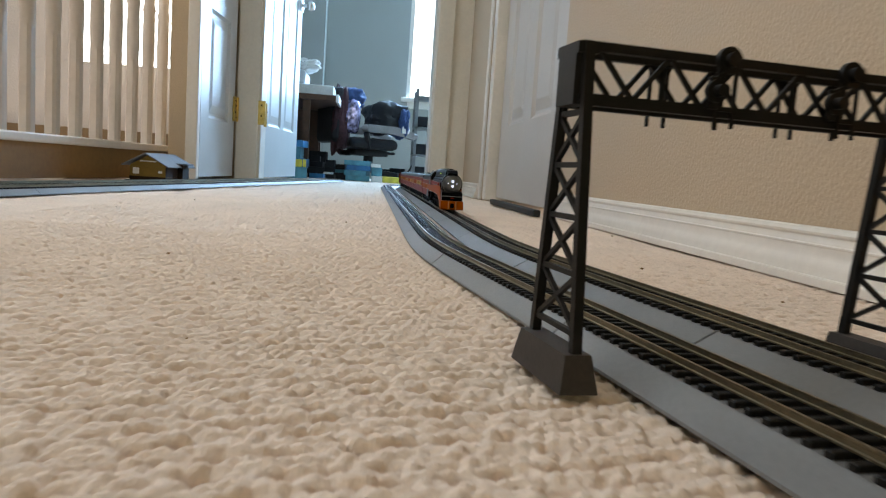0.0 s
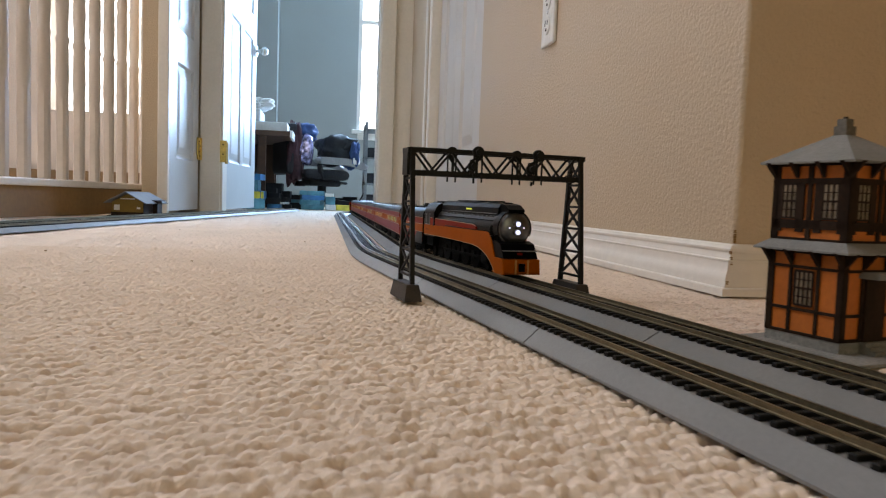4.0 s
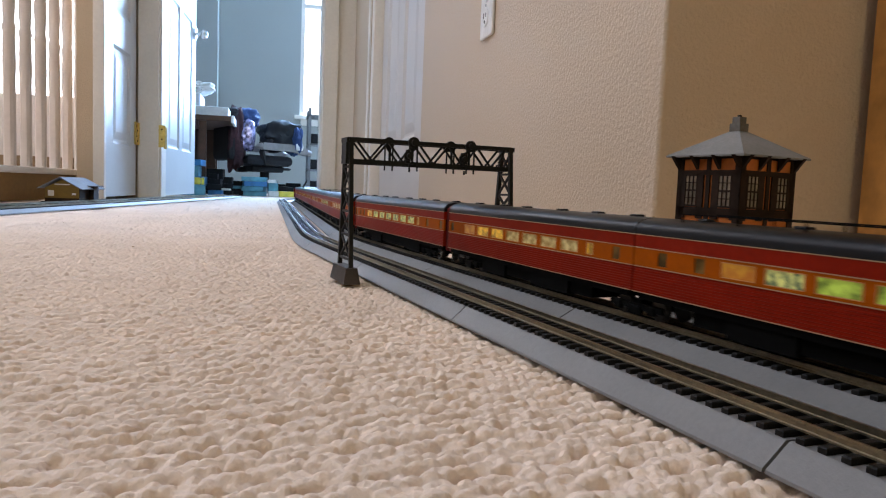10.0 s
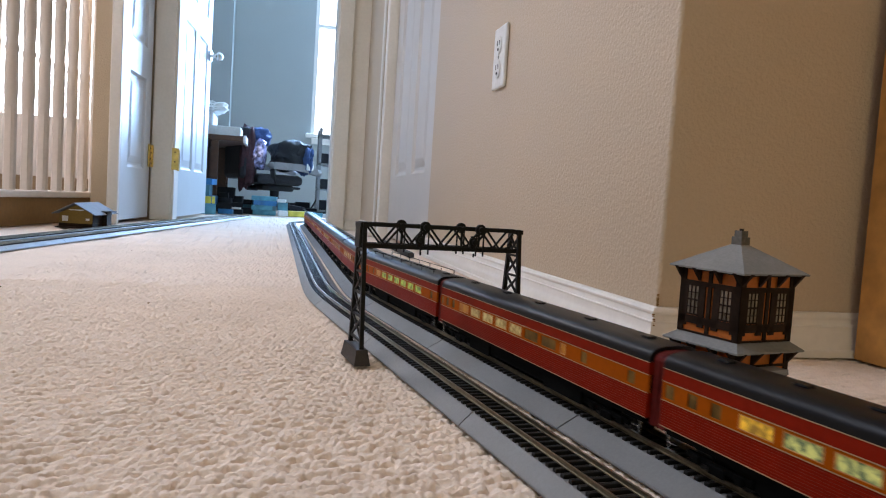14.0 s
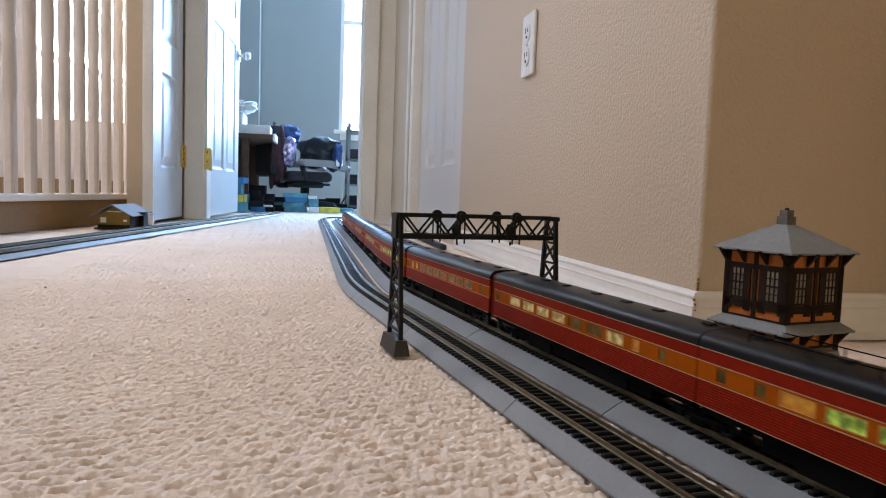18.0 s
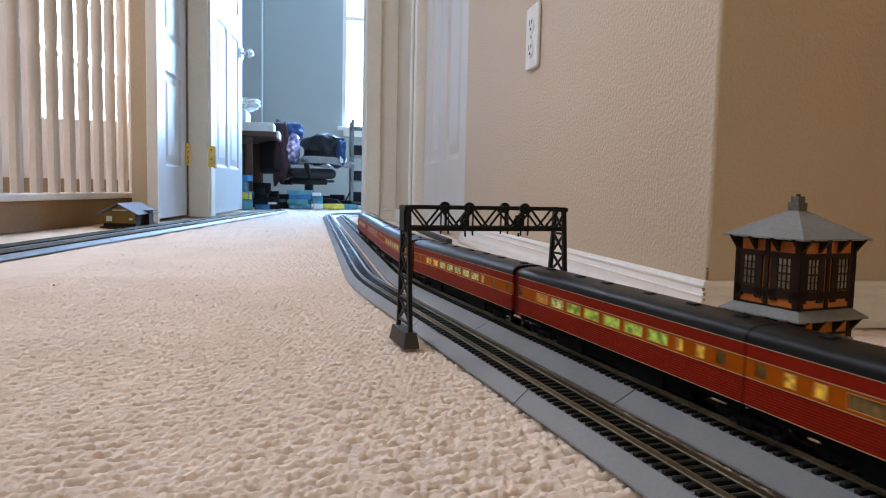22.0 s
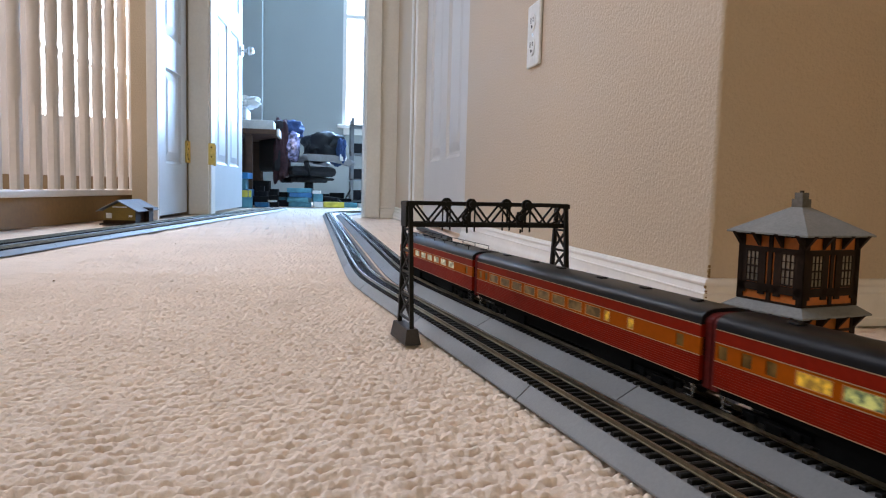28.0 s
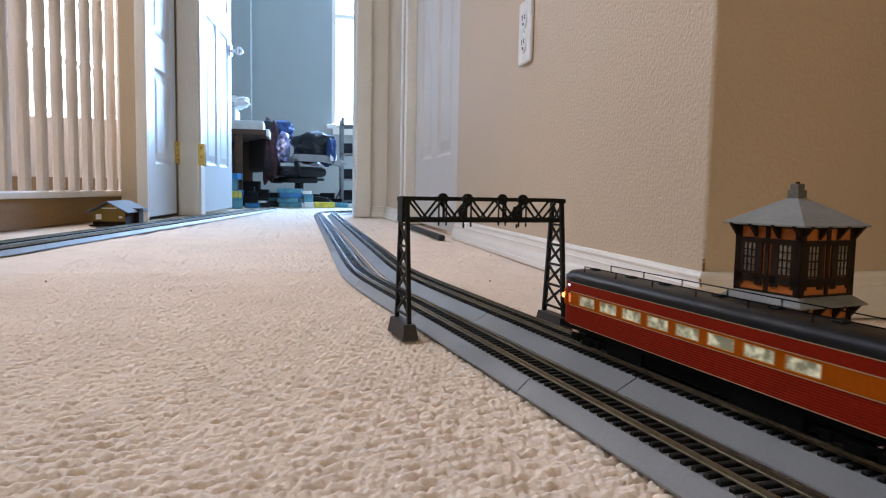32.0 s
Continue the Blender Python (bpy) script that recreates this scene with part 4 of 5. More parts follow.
def depot():
    top = empty("model_depot", pose(-0.978, 1.75, 0, 0, 0, -3), "small mustard model depot with a blue-grey gable roof", "model depot")
    part("platform", boxes((-0.054, 0.062, -0.108, 0.122, 0.0, 0.004)), TOWER_BROWN, top)
    part("lower_wall", boxes((-0.047, 0.047, -0.095, 0.105, 0.004, 0.014)), TOWER_BROWN, top)
    bm = bmesh.new()
    pts = [(-0.046, 0.014), (0.046, 0.014), (0.046, 0.044), (0, 0.070), (-0.046, 0.044)]
    fr = [bm.verts.new((x, -0.094, z)) for x, z in pts]
    bk = [bm.verts.new((x, 0.104, z)) for x, z in pts]
    bm.faces.new(fr)
    bm.faces.new(bk[::-1])
    for i in range(5):
        bm.faces.new((fr[i], bk[i], bk[(i + 1) % 5], fr[(i + 1) % 5]))
    bmesh.ops.recalc_face_normals(bm, faces=bm.faces)
    part("wall", bm, DEPOT_YELLOW, top)
    for s in (-1, 1):
        bm = bmesh.new()
        q = [(0.0, 0.0765), (s * 0.061, 0.0425), (s * 0.061, 0.0405), (0.0, 0.0735)]
        f = [bm.verts.new((x, -0.118, z)) for x, z in q]
        b = [bm.verts.new((x, 0.125, z)) for x, z in q]
        bm.faces.new(f)
        bm.faces.new(b[::-1])
        for i in range(4):
            bm.faces.new((f[i], b[i], b[(i + 1) % 4], f[(i + 1) % 4]))
        bmesh.ops.recalc_face_normals(bm, faces=bm.faces)
        part("roof_slope", bm, DEPOT_ROOF, top)
    part("side_wall", boxes((0.0465, 0.0475, -0.093, 0.103, 0.0145, 0.0435)), TOWER_BROWN, top, "dark brown long wall")
    part("bay", boxes((0.048, 0.062, 0.0, 0.05, 0.004, 0.05)), TOWER_BROWN, top)
    bm = boxes((0.03, 0.075, -0.006, 0.056, 0.049, 0.0525))
    part("bay_roof", bm, DEPOT_ROOF, top)
    part("notice_board", boxes((-0.038, -0.022, -0.0965, -0.0945, 0.02, 0.036)), PAPER, top)
    part("name_board", boxes((-0.02, 0.022, -0.0965, -0.0945, 0.053, 0.056)), PAPER, top)
    part("end_sign", boxes((0.028, 0.038, -0.0965, -0.0945, 0.024, 0.03)), PAPER, top)


depot()


# ---- the train ----
def sweep_x(bm, outline, x0, x1, close=True):
    """A prism along x of an outline of (y, z)."""
    a = [bm.verts.new((x0, y, z)) for y, z in outline]
    b = [bm.verts.new((x1, y, z)) for y, z in outline]
    n = len(outline)
    for i in range(n if close else n - 1):
        bm.faces.new((a[i], b[i], b[(i + 1) % n], a[(i + 1) % n]))
    if close:
        bm.faces.new(a[::-1])
        bm.faces.new(b)
    bmesh.ops.recalc_face_normals(bm, faces=bm.faces)


HW = 0.0178
RAIL_TOP = 0.0144


def roof_outline(hw, z0, z1):
    pts = [(-hw, z0), (hw, z0)]
    for a in range(10, 171, 16):
        c, s = math.cos(radians(a)), math.sin(radians(a))
        pts.append((hw * math.copysign(abs(c) ** 0.62, c), z0 + 0.001 + (z1 - z0 - 0.001) * s ** 0.8))
    return pts


def flutes(hw, z0, z1, count):
    left = []
    for i in range(count):
        za, zb = z0 + (z1 - z0) * i / count, z0 + (z1 - z0) * (i + 1) / count
        left += [(-hw, za + 0.0002), (-hw, zb - 0.0002), (-hw + 0.00025, zb)]
    left = [(-hw + 0.00025, z0)] + left
    return left + [(-y, z) for y, z in left[::-1]]


def truck(parent, x, axles=2, wheel_r=0.0062, base=0.030):
    bm = bmesh.new()
    for s in (-1, 1):
        box(bm, x - base / 2 - 0.008, x + base / 2 + 0.008, s * 0.0135 - 0.0012, s * 0.0135 + 0.0012, 0.0195, 0.0228)
        for i in range(axles):
            ax = x - base / 2 + base * i / (axles - 1)
            box(bm, ax - 0.003, ax + 0.003, s * 0.0145 - 0.0014, s * 0.0145 + 0.0014, 0.0178, 0.0226, bevel=0.0006)
        box(bm, x - 0.006, x + 0.006, s * 0.0142 - 0.0014, s * 0.0142 + 0.0014, 0.0165, 0.0215, bevel=0.0006)
    box(bm, x - 0.004, x + 0.004, -0.0135, 0.0135, 0.0205, 0.0250)
    t = part("truck", bm, UNDER_BLACK, parent, "black truck side frames")
    for i in range(axles):
        ax = x - base / 2 + base * i / (axles - 1)
        for s in (-1, 1):
            bm = bmesh.new()
            cyl(bm, (ax, s * GAUGE / 2, RAIL_TOP + wheel_r), (0, 1, 0), wheel_r, 0.0026, 18)
            cyl(bm, (ax, s * (GAUGE / 2 - 0.0016), RAIL_TOP + wheel_r), (0, 1, 0), wheel_r + 0.0009, 0.0008, 18)
            part("wheel", bm, WHEEL_DARK, t)
    return t


def stripe_pair(top, x0, x1, z, hw=HW):
    for s in (-1, 1):
        part("stripe", boxes((x0, x1, s * (hw + 0.0001) - 0.0002, s * (hw + 0.0001) + 0.0002, z - 0.00022, z + 0.00022)), STRIPE, top)


ROUND = 0.021


def coach(length, windows, lit, label, roof_rail=False, tail=False, vents=6, close_rear=False, close_front=False):
    """A streamlined coach; windows: (centre, width) in metres from the rear joint; lit: the material behind the panes, window by window."""
    top = empty("passenger_car", pose(0, 0, 0), label, "model coach", "cars of the model train")
    gap_rear, gap_front = 0.0005 if close_rear or tail else 0.0062, 0.0005 if close_front else 0.0062
    L = (length - gap_rear - gap_front) / 2
    spans = [(c - w / 2 - gap_rear - L, c + w / 2 - gap_rear - L) for c, w in windows]
    bm = bmesh.new()
    if tail:
        # rounded observation end
        outline = flutes(HW, 0.0300, 0.0444, 10)
        sweep_x(bm, outline, -L + ROUND, L)
    else:
        sweep_x(bm, flutes(HW, 0.0300, 0.0444, 10), -L, L)
    part("lower_body", bm, CAR_RED, top, "red fluted lower side")
    part("core", boxes((-L + (ROUND + 0.002 if tail else 0.001), L - 0.001, -0.0158, 0.0158, 0.0444, 0.0548)), UNDER_BLACK, top)
    for s in (-1, 1):
        y0, y1 = sorted((s * 0.0158, s * HW))
        edges = [-L + (ROUND if tail else 0)]
        for a, b in spans:
            edges += [a, b]
        edges.append(L)
        for i in range(0, len(edges), 2):
            part("window_pillar", boxes((edges[i], edges[i + 1], y0, y1, 0.0460, 0.0533)), CAR_ORANGE, top)
        part("window_sill_band", boxes((edges[0], L, y0, y1, 0.0445, 0.0460)), CAR_ORANGE, top, "orange band under the windows")
        part("window_head_band", boxes((edges[0], L, y0, y1, 0.0533, 0.0547)), CAR_ORANGE, top, "orange band over the windows")
        for (x0, x1), m in zip(spans, lit):
            w = part("window", boxes((x0 - 0.0001, x1 + 0.0001, s * 0.0168 - 0.0003, s * 0.0168 + 0.0003, 0.0459, 0.0534)), m, top)
            if m is WIN_DIM:
                continue
            bm = bmesh.new()
            for za in (0.0459, 0.0530):
                box(bm, x0, x1, s * (HW - 0.0002) - 0.0003, s * (HW - 0.0002) + 0.0003, za, za + 0.0004)
            for xa in (x0, x1 - 0.0005):
                box(bm, xa, xa + 0.0005, s * (HW - 0.0002) - 0.0003, s * (HW - 0.0002) + 0.0003, 0.0459, 0.0535)
            part("window_frame", bm, LETTERING, w)
    bm = bmesh.new()
    box(bm, -L + (ROUND if tail else 0), L, -HW, HW, 0.0549, 0.0620)
    part("letter_board", bm, CAR_RED, top)
    bm = bmesh.new()
    sweep_x(bm, roof_outline(HW + 0.0001, 0.0621, 0.0712), -L + (ROUND if tail else 0), L)
    smooth(part("roof", bm, ROOF_BLACK, top, "black arched roof"), 50)
    for z in (0.0301, 0.0444, 0.0548, 0.0620):
        stripe_pair(top, -L + (ROUND if tail else 0), L, z)
    bm = boxes((-L + 0.045, L - 0.045, -0.0135, 0.0135, 0.0185, 0.0270), (-L + 0.07, -L + 0.11, -0.0155, 0.0155, 0.0170, 0.0270), (L - 0.12, L - 0.07, -0.0155, 0.0155, 0.0172, 0.0270), (-L + 0.004, L - 0.004, -0.0165, 0.0165, 0.0262, 0.0302))
    part("underframe", bm, UNDER_BLACK, top)
    if not close_rear:
        truck(top, -L + 0.042)
    truck(top, L if close_front else L - 0.042)
    ends = [e for e in ((-L, -1), (L, 1)) if not (tail and e[1] < 0) and not (close_rear and e[1] < 0) and not (close_front and e[1] > 0)]
    for x, s in ends:
        bm = bmesh.new()
        sweep_x(bm, [(-0.0148, 0.0262), (0.0148, 0.0262)] + roof_outline(0.0150, 0.0610, 0.0690)[2:], min(x, x + s * 0.0058), max(x, x + s * 0.0058))
        part("diaphragm", bm, DIAPHRAGM, top, "car end diaphragm")
        for e in (-1, 1):
            # chrome bars added to stand in for glints at the car ends
            part("step_iron", boxes((min(x - s * 0.006, x - s * 0.013), max(x - s * 0.006, x - s * 0.013), e * 0.0158 - 0.0009, e * 0.0158 + 0.0009, 0.0185, 0.0192), (min(x - s * 0.006, x - s * 0.013), max(x - s * 0.006, x - s * 0.013), e * 0.0158 - 0.0009, e * 0.0158 + 0.0009, 0.0222, 0.0229), (x - s * 0.0065 - 0.0005, x - s * 0.0065 + 0.0005, e * 0.0158 - 0.0006, e * 0.0158 + 0.0006, 0.0185, 0.0262)), CHROME, top, "chrome bars added for the bright glints beside the truck")
        part("coupler", boxes((min(x, x + s * 0.0058), max(x, x + s * 0.0058), -0.002, 0.002, 0.0185, 0.0225)), METAL_GREY, top)
    for i in range(vents):
        x = -L + 2 * L * (i + 0.6) / vents + 0.004 * math.sin(i * 2.3)
        part("roof_vent", boxes((x - 0.004, x + 0.004, -0.003, 0.003, 0.0706, 0.0724), bevel=0.0008), ROOF_BLACK, top)
    if roof_rail:
        bm = bmesh.new()
        n = 6
        for i in range(n + 1):
            x = -L + 0.03 + (2 * L - 0.06) * i / n
            for s in (-1, 1):
                bar(bm, (x, s * 0.0115, 0.066), (x, s * 0.0115, 0.0745), 0.0006)
        for s in (-1, 1):
            bar(bm, (-L + 0.03, s * 0.0115, 0.0745), (L - 0.03, s * 0.0115, 0.0745), 0.0006)
        part("roof_antenna", bm, UNDER_BLACK, top, "thin wire roof rail")
    if tail:
        def round_end(name, z0, z1, m, inset=0.0):
            bm = bmesh.new()
            pts = [(-L + ROUND + 0.0002, -HW + inset)]
            for a in range(-80, 81, 16):
                pts.append((-L + ROUND - ROUND * math.cos(radians(a)) ** 0.85, (HW - inset) * math.sin(radians(a))))
            pts.append((-L + ROUND + 0.0002, HW - inset))
            lo = [bm.verts.new((x, y, z0)) for x, y in pts]
            hi = [bm.verts.new((x, y, z1)) for x, y in pts]
            k = len(pts)
            for i in range(k):
                bm.faces.new((lo[i], lo[(i + 1) % k], hi[(i + 1) % k], hi[i]))
            bm.faces.new(lo[::-1])
            bm.faces.new(hi)
            bmesh.ops.recalc_face_normals(bm, faces=bm.faces)
            return smooth(part(name, bm, m, top), 35)
        round_end("tail_lower", 0.0300, 0.0444, CAR_RED)
        round_end("tail_glass", 0.0459, 0.0535, WIN_TAIL, 0.0009)
        round_end("tail_sill", 0.0445, 0.0460, CAR_ORANGE)
        round_end("tail_head", 0.0534, 0.0620, CAR_RED)
        bm = bmesh.new()
        rings = []
        for b in (0, 18, 36, 52, 66, 78, 86):
            c = math.cos(radians(b))
            x = -L + ROUND - (ROUND + 0.0005) * math.sin(radians(b))
            rings.append([bm.verts.new((x, y, z)) for y, z in roof_outline((HW + 0.0001) * c ** 0.8, 0.0621, 0.0625 + 0.0087 * c ** 0.55)])
        for lo, hi in zip(rings, rings[1:]):
            for i in range(len(lo)):
                bm.faces.new((lo[i], lo[(i + 1) % len(lo)], hi[(i + 1) % len(lo)], hi[i]))
        bm.faces.new(rings[-1])
        bmesh.ops.recalc_face_normals(bm, faces=bm.faces)
        smooth(part("tail_roof", bm, ROOF_BLACK, top, "black rounded roof end"), 50)
        for a in (-75, -45, -15, 15, 45, 75):
            x, y = -L + ROUND - ROUND * math.cos(radians(a)) ** 0.85, HW * math.sin(radians(a))
            bm = bmesh.new()
            bar(bm, (x, y, 0.0445), (x, y, 0.0548), 0.0024)
            part("pillar", bm, CAR_ORANGE, top)
        for s in (-1, 1):
            bm = bmesh.new()
            ball(bm, (-L + 0.0050, s * 0.0138, 0.0497), 0.0022, seg=10)
            part("marker_lamp", bm, LAMP_RED, top, "glowing orange-red marker lamp")
            bm = bmesh.new()
            ball(bm, (-L + ROUND - 0.002, s * HW, 0.0596), 0.0011, seg=8)
            part("class_lamp", bm, LAMP_WHITE, top)
    shift = (gap_rear - gap_front) / 2
    if shift:
        for ob in top.children_recursive:
            ob.data.transform(Matrix.Translation((shift, 0, 0)))
    return top


def proportion(top, kx, kz, whole, dx=0.0, nose=(0.0, 0.0)):
    """Sets a model's length and height; round parts in whole keep their shape and move with the rest."""
    for ob in top.children_recursive:
        me = ob.data
        co = np.empty(len(me.vertices) * 3)
        me.vertices.foreach_get("co", co)
        co = co.reshape(-1, 3)
        if ob.name.startswith(whole):
            wheel = ob.name.startswith(("driving", "pony"))
            cx = (co[:, 0].min() + co[:, 0].max()) / 2 if wheel else 0.118
            co[:, 0] += cx * (kx - 1) + dx + (0 if wheel else nose[0])
            co[:, 2] += 0 if wheel else (0.0495 - RAIL_TOP) * (kz - 1) + nose[1]
        else:
            co[:, 0] = co[:, 0] * kx + dx
            co[:, 2] = RAIL_TOP + (co[:, 2] - RAIL_TOP) * kz
        me.vertices.foreach_set("co", co.ravel())
        me.update()


def tender():
    top = empty("tender", pose(0, 0, 0), "streamlined model tender banded in red, orange and black", "model tender", "cars of the model train")
    L, F = 0.0835, 0.0892
    part("frame", boxes((-L, F, -0.014, 0.014, 0.0200, 0.0260)), UNDER_BLACK, top)
    part("lower_body", boxes((-L, F, -HW, HW, 0.0275, 0.0399), bevel=0.001), CAR_RED, top)
    part("band", boxes((-L, F, -HW - 0.0002, HW + 0.0002, 0.0400, 0.0492), bevel=0.0006), CAR_ORANGE, top, "plain orange band")
    part("upper_body", boxes((-L, F, -HW, HW, 0.0493, 0.0568), bevel=0.0006), CAR_RED, top)
    part("end_plate", boxes((F, F + 0.0010, -0.0177, 0.0177, 0.0262, 0.0600), bevel=0.0004), LOCO_BLACK, top, "black plate facing the cab")
    bm = bmesh.new()
    sweep_x(bm, roof_outline(HW, 0.0569, 0.0685), -L, F)
    smooth(part("top_deck", bm, BOILER_BLACK, top), 50)
    for z in (0.0400, 0.0493, 0.0568):
        stripe_pair(top, -L, F, z, HW + 0.0002)
    for s in (-1, 1):
        for i in range(15):
            if i != 8:
                x = 0.050 - i * 0.0066
                part("lettering_bar", boxes((x - 0.0017, x + 0.0017, s * (HW + 0.0003) - 0.0001, s * (HW + 0.0003) + 0.0001, 0.0424, 0.0470)), FAINT_BARS, top)
        bm = bmesh.new()
        pts = [(0.034, 0.0262), (0.038, 0.0290), (0.048, 0.0355), (0.054, 0.0384), (0.061, 0.0397), (F, 0.0399), (F, 0.0262)]
        y0, y1 = s * (HW + 0.0001), s * (HW + 0.0006)
        f = [bm.verts.new((x, y0, z)) for x, z in pts]
        b = [bm.verts.new((x, y1, z)) for x, z in pts]
        bm.faces.new(f)
        bm.faces.new(b[::-1])
        for i in range(7):
            bm.faces.new((f[i], b[i], b[(i + 1) % 7], f[(i + 1) % 7]))
        bmesh.ops.recalc_face_normals(bm, faces=bm.faces)
        part("skirt", bm, LOCO_BLACK, top, "black curved lower skirt")
    part("hatch", boxes((0.031, 0.046, -0.006, 0.006, 0.0680, 0.0722), bevel=0.0008), LOCO_BLACK, top)
    part("filler_pipe", boxes((0.0255, 0.0282, -0.003, 0.003, 0.0680, 0.0738), bevel=0.0006), LOCO_BLACK, top)
    for x0, x1 in ((-0.072, -0.012), (0.050, 0.072)):
        part("deck_plate", boxes((x0, x1, -0.008, 0.008, 0.0680, 0.0692), bevel=0.0005), LOCO_BLACK, top)
    for i in range(9):
        part("deck_rivet_bar", boxes((-0.068 + 0.0165 * i, -0.0655 + 0.0165 * i, -0.009, 0.009, 0.0678, 0.0697), bevel=0.0003), LOCO_BLACK, top)
    for x, w in ((-0.080, 0.020), (-0.050, 0.020), (0.070, 0.014)):
        bm = bmesh.new()
        bar(bm, (x, 0, 0.0680), (x, 0, 0.0755), 0.0004)
        bar(bm, (x + w, 0, 0.0680), (x + w, 0, 0.0755), 0.0004)
        bar(bm, (x, 0, 0.0755), (x + w, 0, 0.0755), 0.0004)
        part("grab_rail", bm, METAL_GREY, top)
    proportion(top, 1.0, 1.07, ())
    truck(top, -0.045, 3, 0.0062, 0.034)
    truck(top, 0.045, 3, 0.0062, 0.034)
    return top


def locomotive():
    top = empty("locomotive", pose(0, 0, 0), "streamlined black model steam locomotive with orange skirts and silver nose", "model locomotive")
    bm = bmesh.new()
    cyl(bm, (0.012, 0, 0.0495), (1, 0, 0), 0.0158, 0.205, 40)
    smooth(part("boiler", bm, BOILER_BLACK, top, "black boiler jacket"))
    bm = bmesh.new()
    sweep_x(bm, [(-0.0105, 0.058), (0.0105, 0.058), (0.0098, 0.0680), (0.0075, 0.0712), (0.003, 0.0726), (-0.003, 0.0726), (-0.0075, 0.0712), (-0.0098, 0.0680)], -0.088, 0.104)
    smooth(part("skyline_casing", bm, LOCO_BLACK, top), 30)
    bm = bmesh.new()
    plate_xz(bm, [(0.104, 0.058), (0.104, 0.0718), (0.116, 0.0706), (0.1262, 0.0670), (0.1262, 0.0656), (0.1165, 0.061)], -0.0080, 0.0080)
    part("casing_nose", bm, LOCO_BLACK, top)
    for x in (0.07, 0.02, -0.03):
        part("casing_hatch", boxes((x - 0.012, x + 0.012, -0.005, 0.005, 0.0726, 0.0736), bevel=0.0004), LOCO_BLACK, top)
    bm = bmesh.new()
    rim = [(math.cos(radians(a)), math.sin(radians(a))) for a in range(-24, 205, 12)]
    rows = []
    for x, ra in ((0.108, 0.0160), (0.108, 0.0172), (0.1190, 0.0170), (0.1190, 0.0161)):
        rows.append([bm.verts.new((x, ra * c, 0.0495 + ra * d)) for c, d in rim])
    for lo, hi in zip(rows, rows[1:]):
        for i in range(len(rim) - 1):
            bm.faces.new((lo[i], lo[i + 1], hi[i + 1], hi[i]))
    bmesh.ops.recalc_face_normals(bm, faces=bm.faces)
    smooth(part("boiler_hood", bm, LOCO_BLACK, top), 40)
    # silver smokebox front
    bm = bmesh.new()
    cyl(bm, (0.1165, 0, 0.0495), (1, 0, 0), 0.0160, 0.004, 40)
    rings = 6
    prev = None
    for i in range(rings + 1):
        a = (math.pi / 2) * i / rings
        r, x = 0.0148 * math.cos(a), 0.1185 + 0.0045 * math.sin(a)
        ring = [bm.verts.new((x, r * math.cos(k * math.pi / 18), 0.0495 + r * math.sin(k * math.pi / 18))) for k in range(36)] if i < rings else [bm.verts.new((x, 0, 0.0495))]
        if prev:
            for k in range(36):
                q = (prev[k], prev[(k + 1) % 36]) + ((ring[(k + 1) % 36], ring[k]) if i < rings else (ring[0],))
                bm.faces.new(q)
        prev = ring
    bmesh.ops.recalc_face_normals(bm, faces=bm.faces)
    nose = smooth(part("smokebox_front", bm, SILVER, top, "silver domed smokebox front"))
    for y, z, r in ((0, 0.0538, 0.0022), (0, 0.0462, 0.0022)):
        bm = bmesh.new()
        cyl(bm, (0.1245, y, z), (1, 0, 0), r + 0.0010, 0.005, 22)
        lamp = smooth(part("headlight_rim", bm, SILVER, nose))
        bm = bmesh.new()
        cyl(bm, (0.1273, y, z), (1, 0, 0), r, 0.0008, 22)
        part("headlight", bm, LAMP_WHITE, nose, "glowing white headlight")
    for y in (-0.0070, 0.0070):
        bm = bmesh.new()
        ball(bm, (0.1240, y, 0.0502), 0.0008, seg=8)
        part("class_light", bm, LAMP_WHITE, nose)
    bm = bmesh.new()
    for k in range(16):
        a = k * math.pi / 8
        ball(bm, (0.1187, 0.0148 * math.cos(a), 0.0495 + 0.0148 * math.sin(a)), 0.0006, seg=6)
    part("rim_bolt_ring", bm, SILVER, nose)
    for s in (-1, 1):
        bm = bmesh.new()
        bar(bm, (-0.084, s * 0.0152, 0.0575), (0.10, s * 0.0152, 0.0575), 0.0006)
        for i in range(7):
            x = -0.08 + i * 0.03
            bar(bm, (x, s * 0.0135, 0.0575), (x, s * 0.0152, 0.0575), 0.0007)
        part("handrail", bm, UNDER_BLACK, top)
        bm = bmesh.new()
        bar(bm, (-0.086, s * 0.0104, 0.0632), (0.100, s * 0.0104, 0.0632), 0.0004, 0.0005)
        part("casing_line", bm, METAL_GREY, top, "thin pale line along the casing")
        part("running_board", boxes((0.02, 0.112, min(s * 0.0150, s * 0.0181), max(s * 0.0150, s * 0.0181), 0.0446, 0.0454)), LOCO_BLACK, top)
        bm = bmesh.new()
        for i in range(12):
            ball(bm, (0.096 - 0.0135 * i, s * 0.0118, 0.0612), 0.0008, seg=6)
        bar(bm, (-0.07, s * 0.0112, 0.0606), (0.098, s * 0.0112, 0.0606), 0.0005)
        part("sand_pipe_row", bm, WHEEL_DARK, top)
        bm = bmesh.new()
        cyl(bm, (0.104, s * 0.0162, 0.0490), (0, 0, 1), 0.0020, 0.006, 12)
        ball(bm, (0.104, s * 0.0162, 0.0520), 0.0020, seg=10)
        smooth(part("side_pump", bm, BOILER_BLACK, top))
        bm = bmesh.new()
